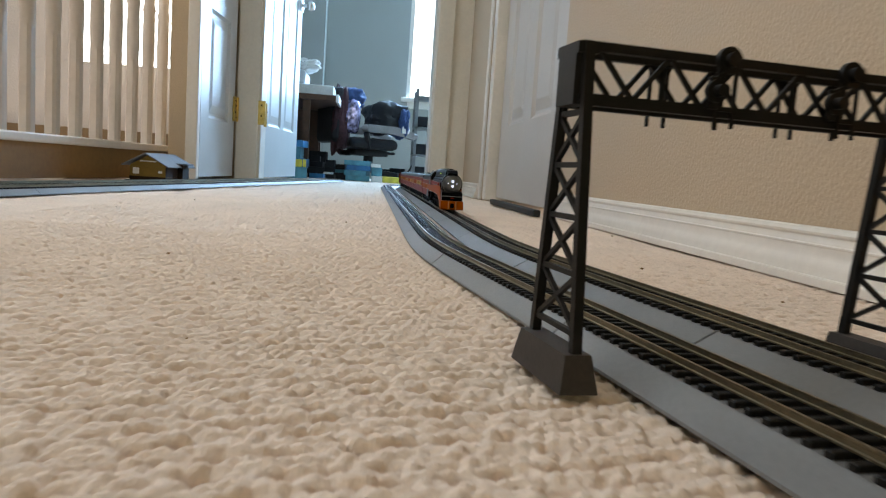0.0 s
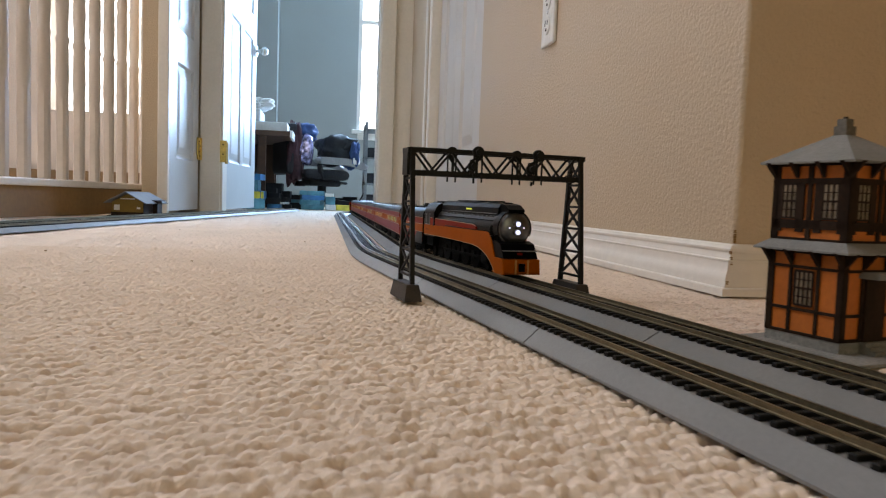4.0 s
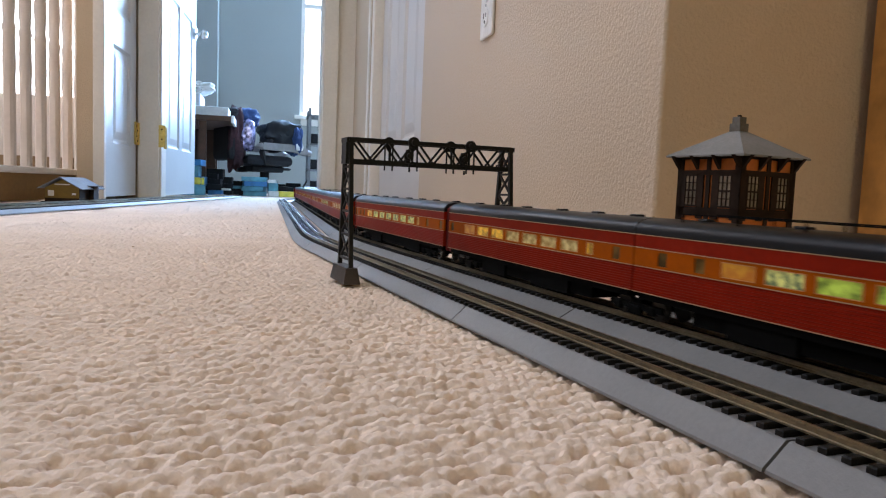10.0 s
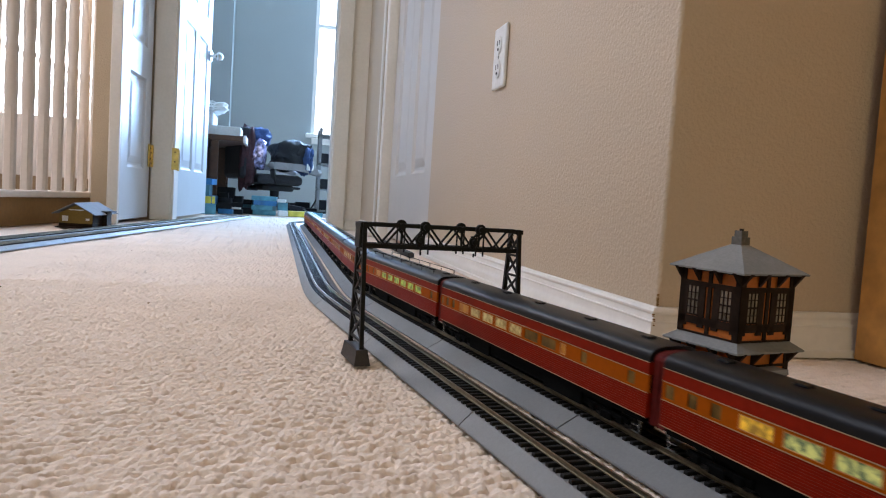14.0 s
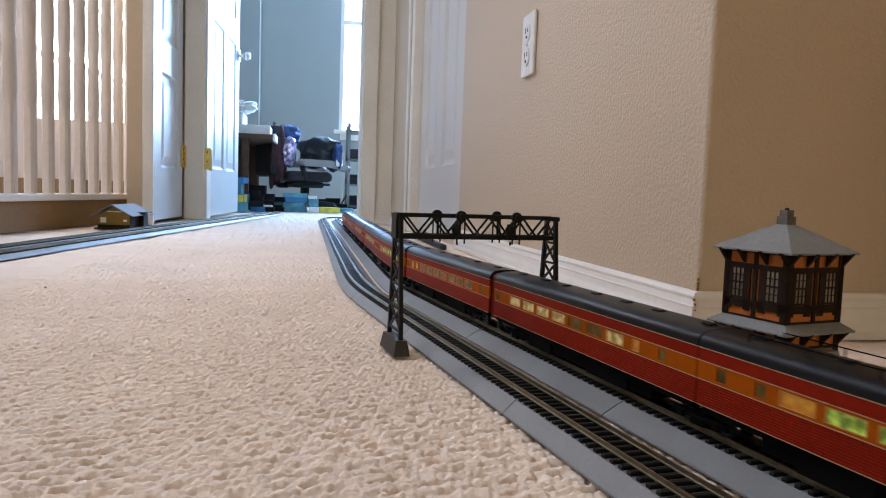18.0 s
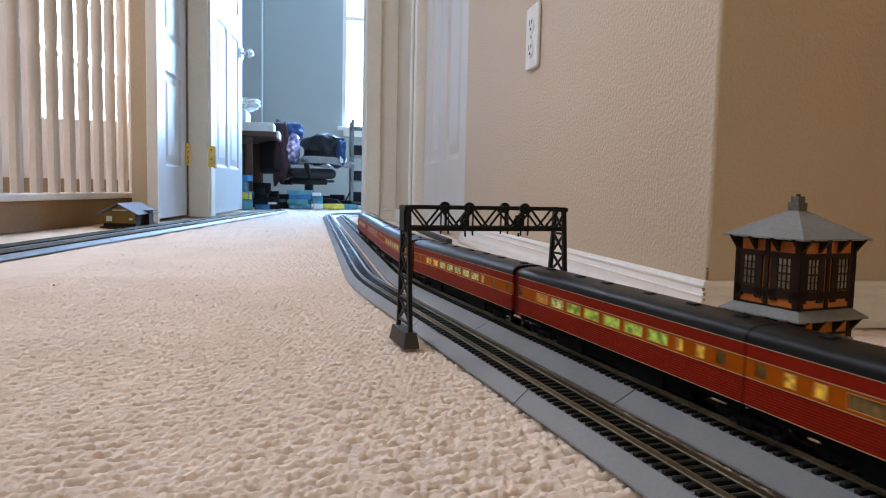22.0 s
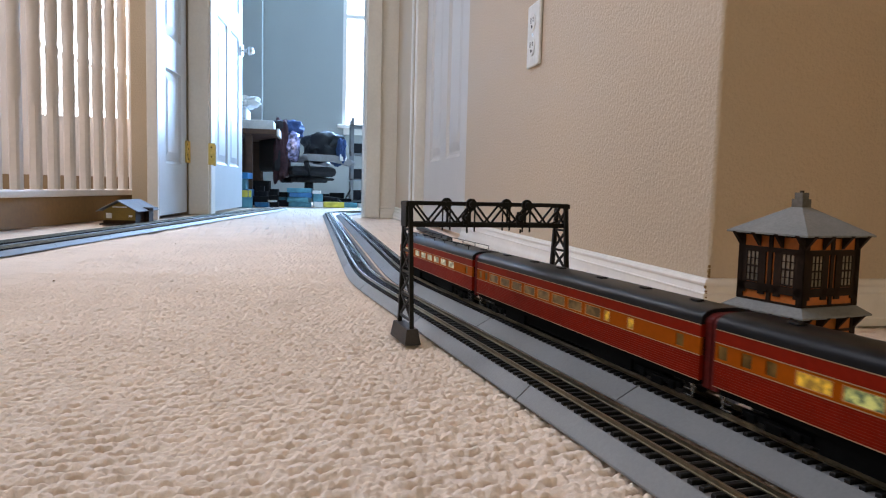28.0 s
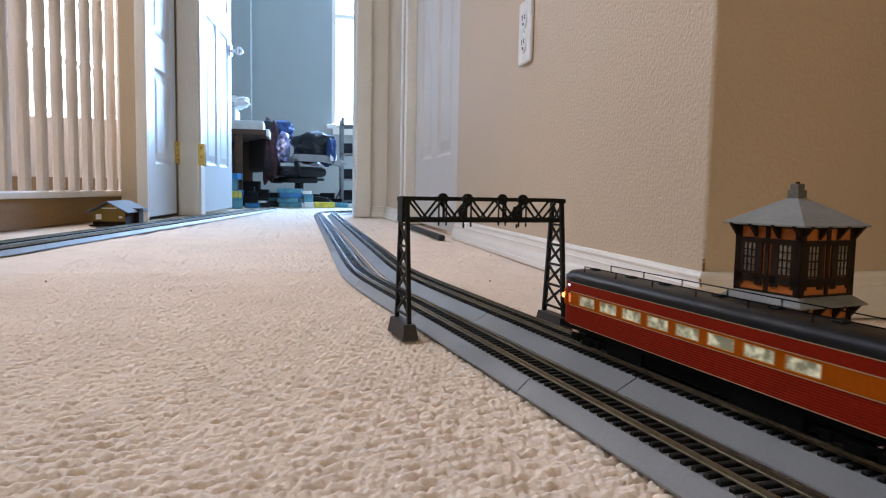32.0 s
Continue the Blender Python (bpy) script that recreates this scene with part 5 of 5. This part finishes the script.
        for i, z in enumerate((0.0470, 0.0492, 0.0516)):
            bar(bm, (0.062 + 0.004 * i, s * 0.0158, z), (0.108, s * 0.0158, z + 0.0004), 0.0007)
        part("side_piping", bm, BOILER_BLACK, top)
        part("cylinder", boxes((0.075, 0.098, min(s * 0.0105, s * 0.0170), max(s * 0.0105, s * 0.0170), 0.0205, 0.0315), bevel=0.003), UNDER_BLACK, top)
        bm = bmesh.new()
        bar(bm, (-0.055, s * 0.0158, 0.0255), (0.045, s * 0.0158, 0.0255), 0.0014, 0.0022)
        part("side_rod", bm, UNDER_BLACK, top)
        bm = bmesh.new()
        bar(bm, (0.015, s * 0.0168, 0.0260), (0.078, s * 0.0168, 0.0262), 0.0012, 0.0018)
        part("main_rod", bm, UNDER_BLACK, top)
        for x in (-0.055, -0.0215, 0.012, 0.0455):
            bm = bmesh.new()
            cyl(bm, (x, s * GAUGE / 2 * 1.2, RAIL_TOP + 0.0140), (0, 1, 0), 0.0140, 0.003, 28)
            cyl(bm, (x, s * GAUGE / 2 * 1.4, RAIL_TOP + 0.0140), (0, 1, 0), 0.004, 0.004, 12)
            part("driving_wheel", bm, UNDER_BLACK, top)
        for x in (0.078, 0.105, -0.085, -0.115):
            bm = bmesh.new()
            cyl(bm, (x, s * GAUGE / 2, RAIL_TOP + 0.0065), (0, 1, 0), 0.0065, 0.003, 20)
            part("pony_wheel", bm, UNDER_BLACK, top)
    part("frame", boxes((-0.13, 0.115, -0.0078, 0.0078, 0.0155, 0.0345)), UNDER_BLACK, top)
    # pilot
    bm = bmesh.new()
    plate_xz(bm, [(0.1160, 0.0165), (0.1420, 0.0165), (0.1445, 0.0185), (0.1430, 0.0285), (0.1160, 0.0289)], -HW, HW)
    part("pilot", bm, CAR_ORANGE, top, "orange pilot")
    for y in (-0.006, 0.006):
        part("pilot_strap", boxes((0.1435, 0.1449, y - 0.0008, y + 0.0008, 0.0170, 0.0282)), LETTERING, top)
    part("coupler_pocket", boxes((0.1430, 0.1450, -0.0032, 0.0032, 0.0190, 0.0255), bevel=0.0006), LOCO_BLACK, top)
    bm = bmesh.new()
    plate_xz(bm, [(0.1100, 0.0290), (0.1405, 0.0290), (0.1310, 0.0400), (0.1190, 0.0420), (0.1100, 0.0420)], -0.0168, 0.0168)
    part("front_deck", bm, LOCO_BLACK, top)
    part("front_step", boxes((0.1330, 0.1400, -0.0165, 0.0165, 0.0345, 0.0352)), METAL_GREY, top)
    part("red_plate", boxes((0.1375, 0.1382, -0.0025, 0.0025, 0.0316, 0.0335)), CAR_RED, top)
    proportion(top, 0.925, 1.16, ("driving_wheel", "pony_wheel", "smokebox_front", "headlight", "class_light", "rim_bolt_ring", "boiler_hood"), 0.007, (0.0033, 0.003))
    # skirts
    lower = [(-0.1207, 0.0402), (-0.030, 0.0401), (0.022, 0.0394), (0.056, 0.0387), (0.072, 0.0374), (0.086, 0.0347), (0.098, 0.0308), (0.109, 0.0252), (0.1165, 0.0200), (0.1192, 0.0168)]
    upper = [(0.1400, 0.0168), (0.1382, 0.0308), (0.1180, 0.0312), (0.1145, 0.0358), (0.1105, 0.0428), (0.1062, 0.0488), (0.1015, 0.0525), (0.0945, 0.0536), (-0.1207, 0.0520)]
    band = [(-0.0785, 0.0526), (0.060, 0.0536), (0.0632, 0.0549), (0.0618, 0.0570), (0.054, 0.0588), (-0.0785, 0.0603)]
    outline = [(-HW, 0.0385), (HW, 0.0385)] + [(HW * math.copysign(abs(math.cos(radians(a))) ** 0.75, math.cos(radians(a))), 0.0655 + 0.0142 * math.sin(radians(a)) ** 0.9) for a in range(0, 181, 12)]
    bm = bmesh.new()
    sweep_x(bm, outline, -0.1207, -0.0785)
    smooth(part("cab", bm, BOILER_BLACK, top, "black cab with a rounded roof"), 35)
    part("roof_hatch", boxes((-0.108, -0.086, -0.0065, 0.0065, 0.0790, 0.0812), bevel=0.0006), LOCO_BLACK, top)
    part("cab_steps", boxes((-0.1180, -0.0900, -0.0150, 0.0150, 0.0270, 0.0388), bevel=0.0010), UNDER_BLACK, top)
    for s in (-1, 1):
        bm = bmesh.new()
        plate_xz(bm, lower + upper, s * 0.0172, s * 0.0182)
        part("skirt", bm, CAR_ORANGE, top, "orange skirt sweeping down to the pilot")
        bm = bmesh.new()
        for (xa, za), (xb, zb) in zip(lower, lower[1:]):
            bar(bm, (xa, s * 0.0182, za + 0.0002), (xb, s * 0.0182, zb + 0.0002), 0.0004, 0.0005)
        part("skirt_stripe", bm, STRIPE, top, "thin pale line along the skirt's lower edge")
        bm = bmesh.new()
        plate_xz(bm, band, s * 0.0150, s * 0.0176)
        part("red_band", bm, CAR_RED, top, "red band above the skirt, rounded at its front")
        bm = bmesh.new()
        bar(bm, (-0.0785, s * 0.0176, 0.0605), (0.0535, s * 0.0176, 0.0590), 0.0004, 0.0005)
        bar(bm, (0.0535, s * 0.0176, 0.0590), (0.0622, s * 0.0176, 0.0572), 0.0004, 0.0005)
        part("band_stripe", bm, STRIPE, top, "thin pale line over the red band")
        part("skirt_groove", boxes((-0.036, 0.060, s * 0.0177 - 0.0004, s * 0.0177 + 0.0004, 0.0534, 0.0543)), LOCO_BLACK, top)
        part("cab_red", boxes((-0.0945, -0.0820, s * 0.0179 - 0.0003, s * 0.0179 + 0.0003, 0.0523, 0.0606)), CAR_RED, top)
        part("cab_stripe", boxes((-0.0945, -0.0820, s * 0.0180 - 0.0003, s * 0.0180 + 0.0003, 0.0607, 0.0611)), STRIPE, top)
        part("cab_post", boxes((-0.0820, -0.0772, s * 0.0176 - 0.0010, s * 0.0176 + 0.0010, 0.0515, 0.0690), bevel=0.0004), LOCO_BLACK, top)
        w = part("cab_window", boxes((-0.1180, -0.0955, s * 0.0179 - 0.0002, s * 0.0179 + 0.0002, 0.0535, 0.0655)), CAB_GLASS, top)
        for x in (-0.1180, -0.1110, -0.0965):
            part("window_bar", boxes((x, x + 0.0007, s * 0.0181 - 0.0004, s * 0.0181 + 0.0004, 0.0530, 0.0660)), METAL_GREY, w, "thin grey window bar")
        part("window_sill", boxes((-0.1180, -0.0955, s * 0.0181 - 0.0004, s * 0.0181 + 0.0004, 0.0524, 0.0530)), METAL_GREY, w)
        part("builder_plate", boxes((-0.1120, -0.0985, s * 0.0183 - 0.0002, s * 0.0183 + 0.0002, 0.0462, 0.0468)), LOCO_BLACK, top, "thin dark bar in place of small lettering")
        part("number_lamp", boxes((0.0150, 0.0290, s * 0.0102 - 0.0008, s * 0.0102 + 0.0008, 0.0735, 0.0749)), LAMP_YELLOW, top, "lit yellow-green number box")
    return top


def build_train():
    G, Y, D, A, W, C, K, P = WIN_GREEN, WIN_LIT, WIN_DIM, WIN_AMBER, WIN_MIXED, WIN_CREAM, WIN_DARK, WIN_PALE
    things = [(locomotive(), -2.254, -2.002), (tender(), -2.003, -1.829)]
    joints = [-1.827, -1.534, -1.259, -0.932, -0.598, -0.308, -0.018, 0.272, 0.555, 0.883, 1.208, 1.562, 1.876]

    def row(small_rear, first, count, small_front, pitch=0.0263, wide=0.0212, slim=0.0075):
        """Window centres and widths from the rear joint: doors and lavatories at the ends, wide panes between."""
        return [(d, slim) for d in small_rear] + [(first + pitch * i, wide) for i in range(count)] + [(d, slim) for d in small_front]

    single = row((0.012, 0.030, 0.047), 0.073, 7, (0.253, 0.280, 0.316))
    front_unit = row((0.024, 0.052), 0.077, 7, (0.274,))
    rear_unit = row((0.014,), 0.052, 7, (0.234, 0.261))
    plans = [
        (front_unit, [D, D, A, W, G, G, G, G, G, D], True),
        (rear_unit, [D, A, Y, Y, C, C, C, C, Y, D], False),
        (single, [D, D, D, Y, W, W, W, W, W, W, Y, D, D], False),
        (row((0.008, 0.022, 0.037), 0.063, 7, (0.238, 0.264, 0.315), 0.0257), [D, D, D, A, C, C, C, C, D, D, A, D, D], False),
        (row((0.019, 0.047), 0.070, 7, (0.270,)), [D, D, A, G, G, G, G, G, G, D], True),
        (rear_unit, [D, C, C, C, C, D, D, C, A, D], False),
        (row((0.011, 0.030, 0.048), 0.073, 7, (0.266,)), [D, Y, Y] + [K] * 7 + [D], False),
        (row((0.010,), 0.053, 7, (0.232, 0.251, 0.268)), [D, A, W, G, G, G, G, G, Y, Y, D], False),
        (single, [D, D, D, Y, Y, W, W, W, W, W, W, D, D], False),
        (single, [D, D, D, Y, W, W, W, W, W, W, Y, D, D], False),
        (row((0.015, 0.030), 0.050, 8, (0.253, 0.282, 0.333)), [D, D] + [K] * 8 + [Y, Y, D], False),
        (row((), 0.045, 8, (0.293,), 0.0280, 0.0215), [P] * 8 + [D], True),
    ]
    tail_i = len(plans) - 1
    label = "red and orange streamlined model coach with a black roof"
    for i, (wins, lit, rail) in enumerate(plans):
        a, b = joints[i], joints[i + 1]
        name = label if i < tail_i else "round-ended model observation coach in red and orange"
        things.append((coach((b - a) * 1.0097, wins, lit, name, roof_rail=rail, tail=i == tail_i, vents=5 + i % 3, close_rear=i in (0, 4, 6), close_front=i in (1, 5, 7)), a, b))
    return things


TRAIN = build_train()


def run(t):
    """How far the train has gone at t seconds."""
    u = (t - 18) / 14
    late = np.interp(t, (16, 17, 18.2, 20, 21.2, 22.2, 23.2, 24.2, 26, 28, 29, 30, 31, 32), (0, -0.022, -0.002, 0.014, 0.014, 0.004, -0.006, 0, -0.008, -0.008, 0.004, 0.009, 0, -0.003))
    return -float(late) + 2.15612 * u + 0.03499 * u ** 2 - 0.02332 * u ** 3 - 0.15983 * u ** 4


def motions():
    for thing, a, b in TRAIN:
        rows = []
        for i in range(65):
            t = i * 0.5
            q0, q1 = a - run(t), b - run(t)
            f, r = far_line(q0 + (b - a) * 0.15), far_line(q1 - (b - a) * 0.15)
            d = f - r
            c = (f + r) / 2
            rows.append((t, pose(c.x, c.y, 0, 0, 0, math.degrees(math.atan2(d.y, d.x)))))
        walk(thing, rows)


# ---- office things ----
def office_chair():
    top = empty("office_chair", pose(-0.42, 4.3, 0, 0, 0, 20), "black office chair heaped with bags and clothes", "chair")
    part("seat", boxes((-0.19, 0.13, -0.20, 0.20, 0.195, 0.262), bevel=0.032), CHAIR_BLACK, top)
    part("backrest", boxes((-0.30, -0.22, -0.18, 0.18, 0.22, 0.55), bevel=0.03), CHAIR_BLACK, top)
    for y in (-0.22, 0.22):
        bm = bmesh.new()
        bar(bm, (-0.10, y, 0.318), (0.09, y, 0.316), 0.07, 0.044)
        bar(bm, (0.09, y, 0.316), (0.20, y, 0.292), 0.066, 0.042)
        ball(bm, (0.20, y, 0.291), 0.036, (1.2, 0.95, 0.62))
        ball(bm, (-0.10, y, 0.317), 0.036, (1.0, 0.95, 0.62))
        smooth(part("armrest", bm, CHAIR_GREY, top, "grey padded armrest"), 50)
        bm = bmesh.new()
        bar(bm, (-0.10, y, 0.29), (-0.06, y * 0.8, 0.20), 0.025)
        part("arm_bracket", bm, CHAIR_BLACK, top)
    bm = bmesh.new()
    cyl(bm, (0, 0, 0.13), (0, 0, 1), 0.03, 0.15, 14)
    part("column", bm, CHAIR_BLACK, top)
    part("mechanism", boxes((-0.12, 0.10, -0.1, 0.1, 0.155, 0.194), (0.06, 0.17, -0.05, 0.0, 0.172, 0.19), (-0.17, -0.1, 0.02, 0.1, 0.15, 0.185), bevel=0.012), CHAIR_BLACK, top)
    for k in range(5):
        a = k * 2 * math.pi / 5 + 0.3
        bm = bmesh.new()
        bar(bm, (0, 0, 0.065), (0.24 * math.cos(a), 0.24 * math.sin(a), 0.045), 0.035, 0.025)
        leg = part("base_leg", bm, CHAIR_BLACK, top)
        bm = bmesh.new()
        cyl(bm, (0.24 * math.cos(a), 0.24 * math.sin(a), 0.022), (-math.sin(a), math.cos(a), 0), 0.022, 0.03, 12)
        part("caster", bm, BLACK_RUBBER, leg)


office_chair()
BAG_BLUE = mat("blue_fabric", (0.035, 0.075, 0.20), 0.8, grain=(60, 0.3), stain=(9, 0.2))
BAG_BLACK = mat("black_mesh_fabric", (0.010, 0.011, 0.014), 0.7, grain=(120, 0.3), stain=(9, 0.3), bump=(300, 0.001))
FOIL = mat("shiny_patterned_wrap", (0.38, 0.36, 0.62), 0.18, 0.5, grain=(40, 0.9), stain=(18, 0.8))
MAROON = mat("maroon_cloth", (0.055, 0.022, 0.028), 0.9, grain=(60, 0.3), stain=(9, 0.3))
BOX_BLUE = mat("blue_box_card", (0.015, 0.12, 0.28), 0.45, grain=(30, 0.2), stain=(6, 0.3), per_object=0.4)
BOX_TEAL = mat("teal_box_card", (0.06, 0.20, 0.26), 0.5, grain=(30, 0.2), stain=(6, 0.3), per_object=0.35)
BOX_YELLOW = mat("yellow_box_card", (0.50, 0.42, 0.05), 0.5, grain=(30, 0.2), stain=(6, 0.2), per_object=0.2)
BOX_DARK = mat("dark_clutter", (0.005, 0.0055, 0.007), 0.6, spec=0.15, grain=(40, 0.4), stain=(9, 0.4), per_object=0.5)


def lump(name, centre, size, material, label, category, seed, rz=0, crumple=0.10):
    """A soft crumpled bag."""
    bm = bmesh.new()
    bmesh.ops.create_icosphere(bm, subdivisions=4, radius=1)
    for v in bm.verts:
        c = v.co.copy()
        k = max(abs(c.x), abs(c.y), abs(c.z))
        c = c * (0.55 + 0.45 / k)
        c *= 1 + crumple * noise.noise(c * 1.7 + Vector((seed, 0, 0))) + crumple / 2 * noise.noise(c * 5 + Vector((0, seed, 0)))
        v.co = Vector((c.x * size[0] / 2, c.y * size[1] / 2, c.z * size[2] / 2))
    ob = part(name, bm, material)
    ob.matrix_basis = pose(*centre, 0, 0, rz)
    return smooth(tagged(ob, label, category), 60)


lump("shoulder_bag", (-0.33, 4.26, 0.395), (0.27, 0.30, 0.20), BAG_BLACK, "black mesh bag slumped on the office chair", "bag", 3, 12, 0.26)
lump("blue_bag", (-0.235, 4.20, 0.37), (0.06, 0.24, 0.19), BAG_BLUE, "blue fabric bag standing on the chair", "bag", 5, 18, 0.22)
lump("wrapped_parcel", (-0.525, 4.10, 0.385), (0.09, 0.10, 0.20), FOIL, "shiny patterned plastic parcel on the chair", "parcel", 7)
lump("hanging_jacket", (-0.60, 4.12, 0.36), (0.11, 0.16, 0.40), MAROON, "dark maroon jacket hanging from the chair", "jacket", 9, 0, 0.28)
lump("backpack", (-0.56, 4.20, 0.50), (0.20, 0.18, 0.12), BAG_BLUE, "navy backpack on top of the chair back", "backpack", 11, 0, 0.26)
lump("white_cloth", (-0.20, 4.12, 0.325), (0.05, 0.06, 0.05), PAPER, "white cloth on the chair arm", "cloth", 13)


def desk():
    top = empty("desk", pose(-0.84, 4.0, 0), "dark wooden desk with a white front edge", "desk")
    part("tabletop", boxes((-0.55, 0.23, -0.30, 0.55, 0.43, 0.462), bevel=0.004), DESK_WOOD, top)
    part("edge_band", boxes((0.231, 0.245, -0.29, 0.55, 0.425, 0.467)), PAPER, top)
    part("side_panel", boxes((-0.53, -0.50, -0.28, 0.53, 0.0, 0.43)), DESK_WOOD, top)
    part("back_panel", boxes((-0.50, 0.10, 0.50, 0.53, 0.05, 0.43)), DESK_WOOD, top)
    for y in (-0.25, 0.50):
        part("leg", boxes((0.05, 0.09, y - 0.02, y + 0.02, 0, 0.43)), DESK_WOOD, top)
    part("hutch", boxes((-0.5, -0.02, 0.30, 0.54, 0.4625, 0.50)), PAPER, top)


desk()
tagged(part("paper_box", boxes((-0.86, -0.63, 3.78, 4.05, 0.4625, 0.52), bevel=0.003), PAPER), "flat white carton on the desk", "carton")
PLASTIC_WHITE = mat("white_machine_plastic", (0.62, 0.63, 0.64), 0.4, grain=(60, 0.05), stain=(8, 0.1))
tagged(part("printer", boxes((-0.95, -0.79, 3.80, 4.1, 0.5205, 0.60), bevel=0.012), PLASTIC_WHITE), "white desktop machine on the carton", "printer")
lump("plastic_bag", (-0.81, 3.90, 0.635), (0.17, 0.16, 0.07), PAPER, "crumpled clear plastic bags on top of the machine", "plastic bag", 21, 0, 0.32)


def clutter_boxes():
    """Stacked cartons and small clutter along the office floor."""
    rng = random.Random(8)
    stacks = [(-0.86, 3.62, [("b", 0.20, 0.055), ("b", 0.24, 0.05), ("t", 0.18, 0.06), ("b", 0.2, 0.035), ("y", 0.06, 0.02)]),
              (-0.78, 3.56, [("t", 0.10, 0.06), ("y", 0.07, 0.04)]),
              (-0.48, 3.95, [("t", 0.14, 0.03), ("t", 0.13, 0.03), ("b", 0.14, 0.03), ("t", 0.15, 0.028)]),
              (-0.37, 3.90, [("w", 0.06, 0.035), ("t", 0.06, 0.05), ("w", 0.05, 0.02)]),
              (-0.27, 3.95, [("y", 0.13, 0.035)]), (-0.16, 4.05, [("t", 0.10, 0.03)]), (-0.06, 4.1, [("w", 0.07, 0.025)]),
              (-0.70, 3.72, [("b", 0.08, 0.03), ("d", 0.09, 0.035), ("d", 0.07, 0.03), ("d", 0.05, 0.03)]), (-0.63, 3.78, [("d", 0.07, 0.03), ("w", 0.05, 0.012), ("d", 0.06, 0.028), ("d", 0.05, 0.04)]),
              (-0.58, 3.95, [("d", 0.09, 0.04), ("t", 0.06, 0.02), ("d", 0.08, 0.03)]), (-0.52, 4.05, [("d", 0.07, 0.05), ("w", 0.04, 0.02)]), (-0.72, 4.1, [("d", 0.13, 0.09), ("d", 0.1, 0.07)]),
              (-0.22, 4.45, [("d", 0.18, 0.05), ("d", 0.10, 0.04)]), (-0.32, 4.5, [("d", 0.10, 0.08)]), (-0.08, 4.4, [("d", 0.20, 0.03)])]
    mats = dict(b=BOX_BLUE, t=BOX_TEAL, y=BOX_YELLOW, w=PAPER, d=BOX_DARK)
    words = dict(b="blue", t="teal", y="yellow", w="white", d="dark")
    for x, y, layers in stacks:
        z = 0.0
        for k, w, h in layers:
            d = w * rng.uniform(0.7, 1.1)
            ob = part("carton", boxes((-w / 2, w / 2, -d / 2, d / 2, 0, h - 0.0006), bevel=0.002), mats[k])
            ob.matrix_basis = pose(x + rng.uniform(-0.012, 0.012), y + rng.uniform(-0.012, 0.012), z, 0, 0, rng.uniform(-10, 10))
            tagged(ob, f"{words[k]} cardboard carton in a pile on the office floor", "carton", "cartons on the office floor")
            z += h


clutter_boxes()


def rack():
    top = empty("metal_rack", pose(-0.02, 4.55, 0), "narrow grey steel rack with bins by the window", "rack")
    for x in (-0.10, 0.28):
        for y in (-0.12, 0.12):
            part("post", boxes((x - 0.01, x + 0.01, y - 0.01, y + 0.01, 0, 0.62)), METAL_GREY, top)
    for z in (0.03, 0.18, 0.36, 0.56):
        part("shelf", boxes((-0.11, 0.29, -0.13, 0.13, z, z + 0.012)), METAL_GREY, top)
    for z in (0.042, 0.192, 0.372):
        part("bin", boxes((-0.09, 0.02, -0.1, 0.1, z, z + 0.07), bevel=0.006), CHAIR_BLACK, top)


rack()
bm = bmesh.new()
pts = [(-0.21, 4.4, 0.02), (-0.17, 4.42, 0.04), (-0.125, 4.45, 0.12), (-0.115, 4.5, 0.25), (-0.12, 4.55, 0.42)]
for p, q in zip(pts, pts[1:]):
    bar(bm, p, q, 0.008)
tagged(part("power_cable", bm, BLACK_RUBBER), "black power cable hanging to the office floor", "cable")


motions()
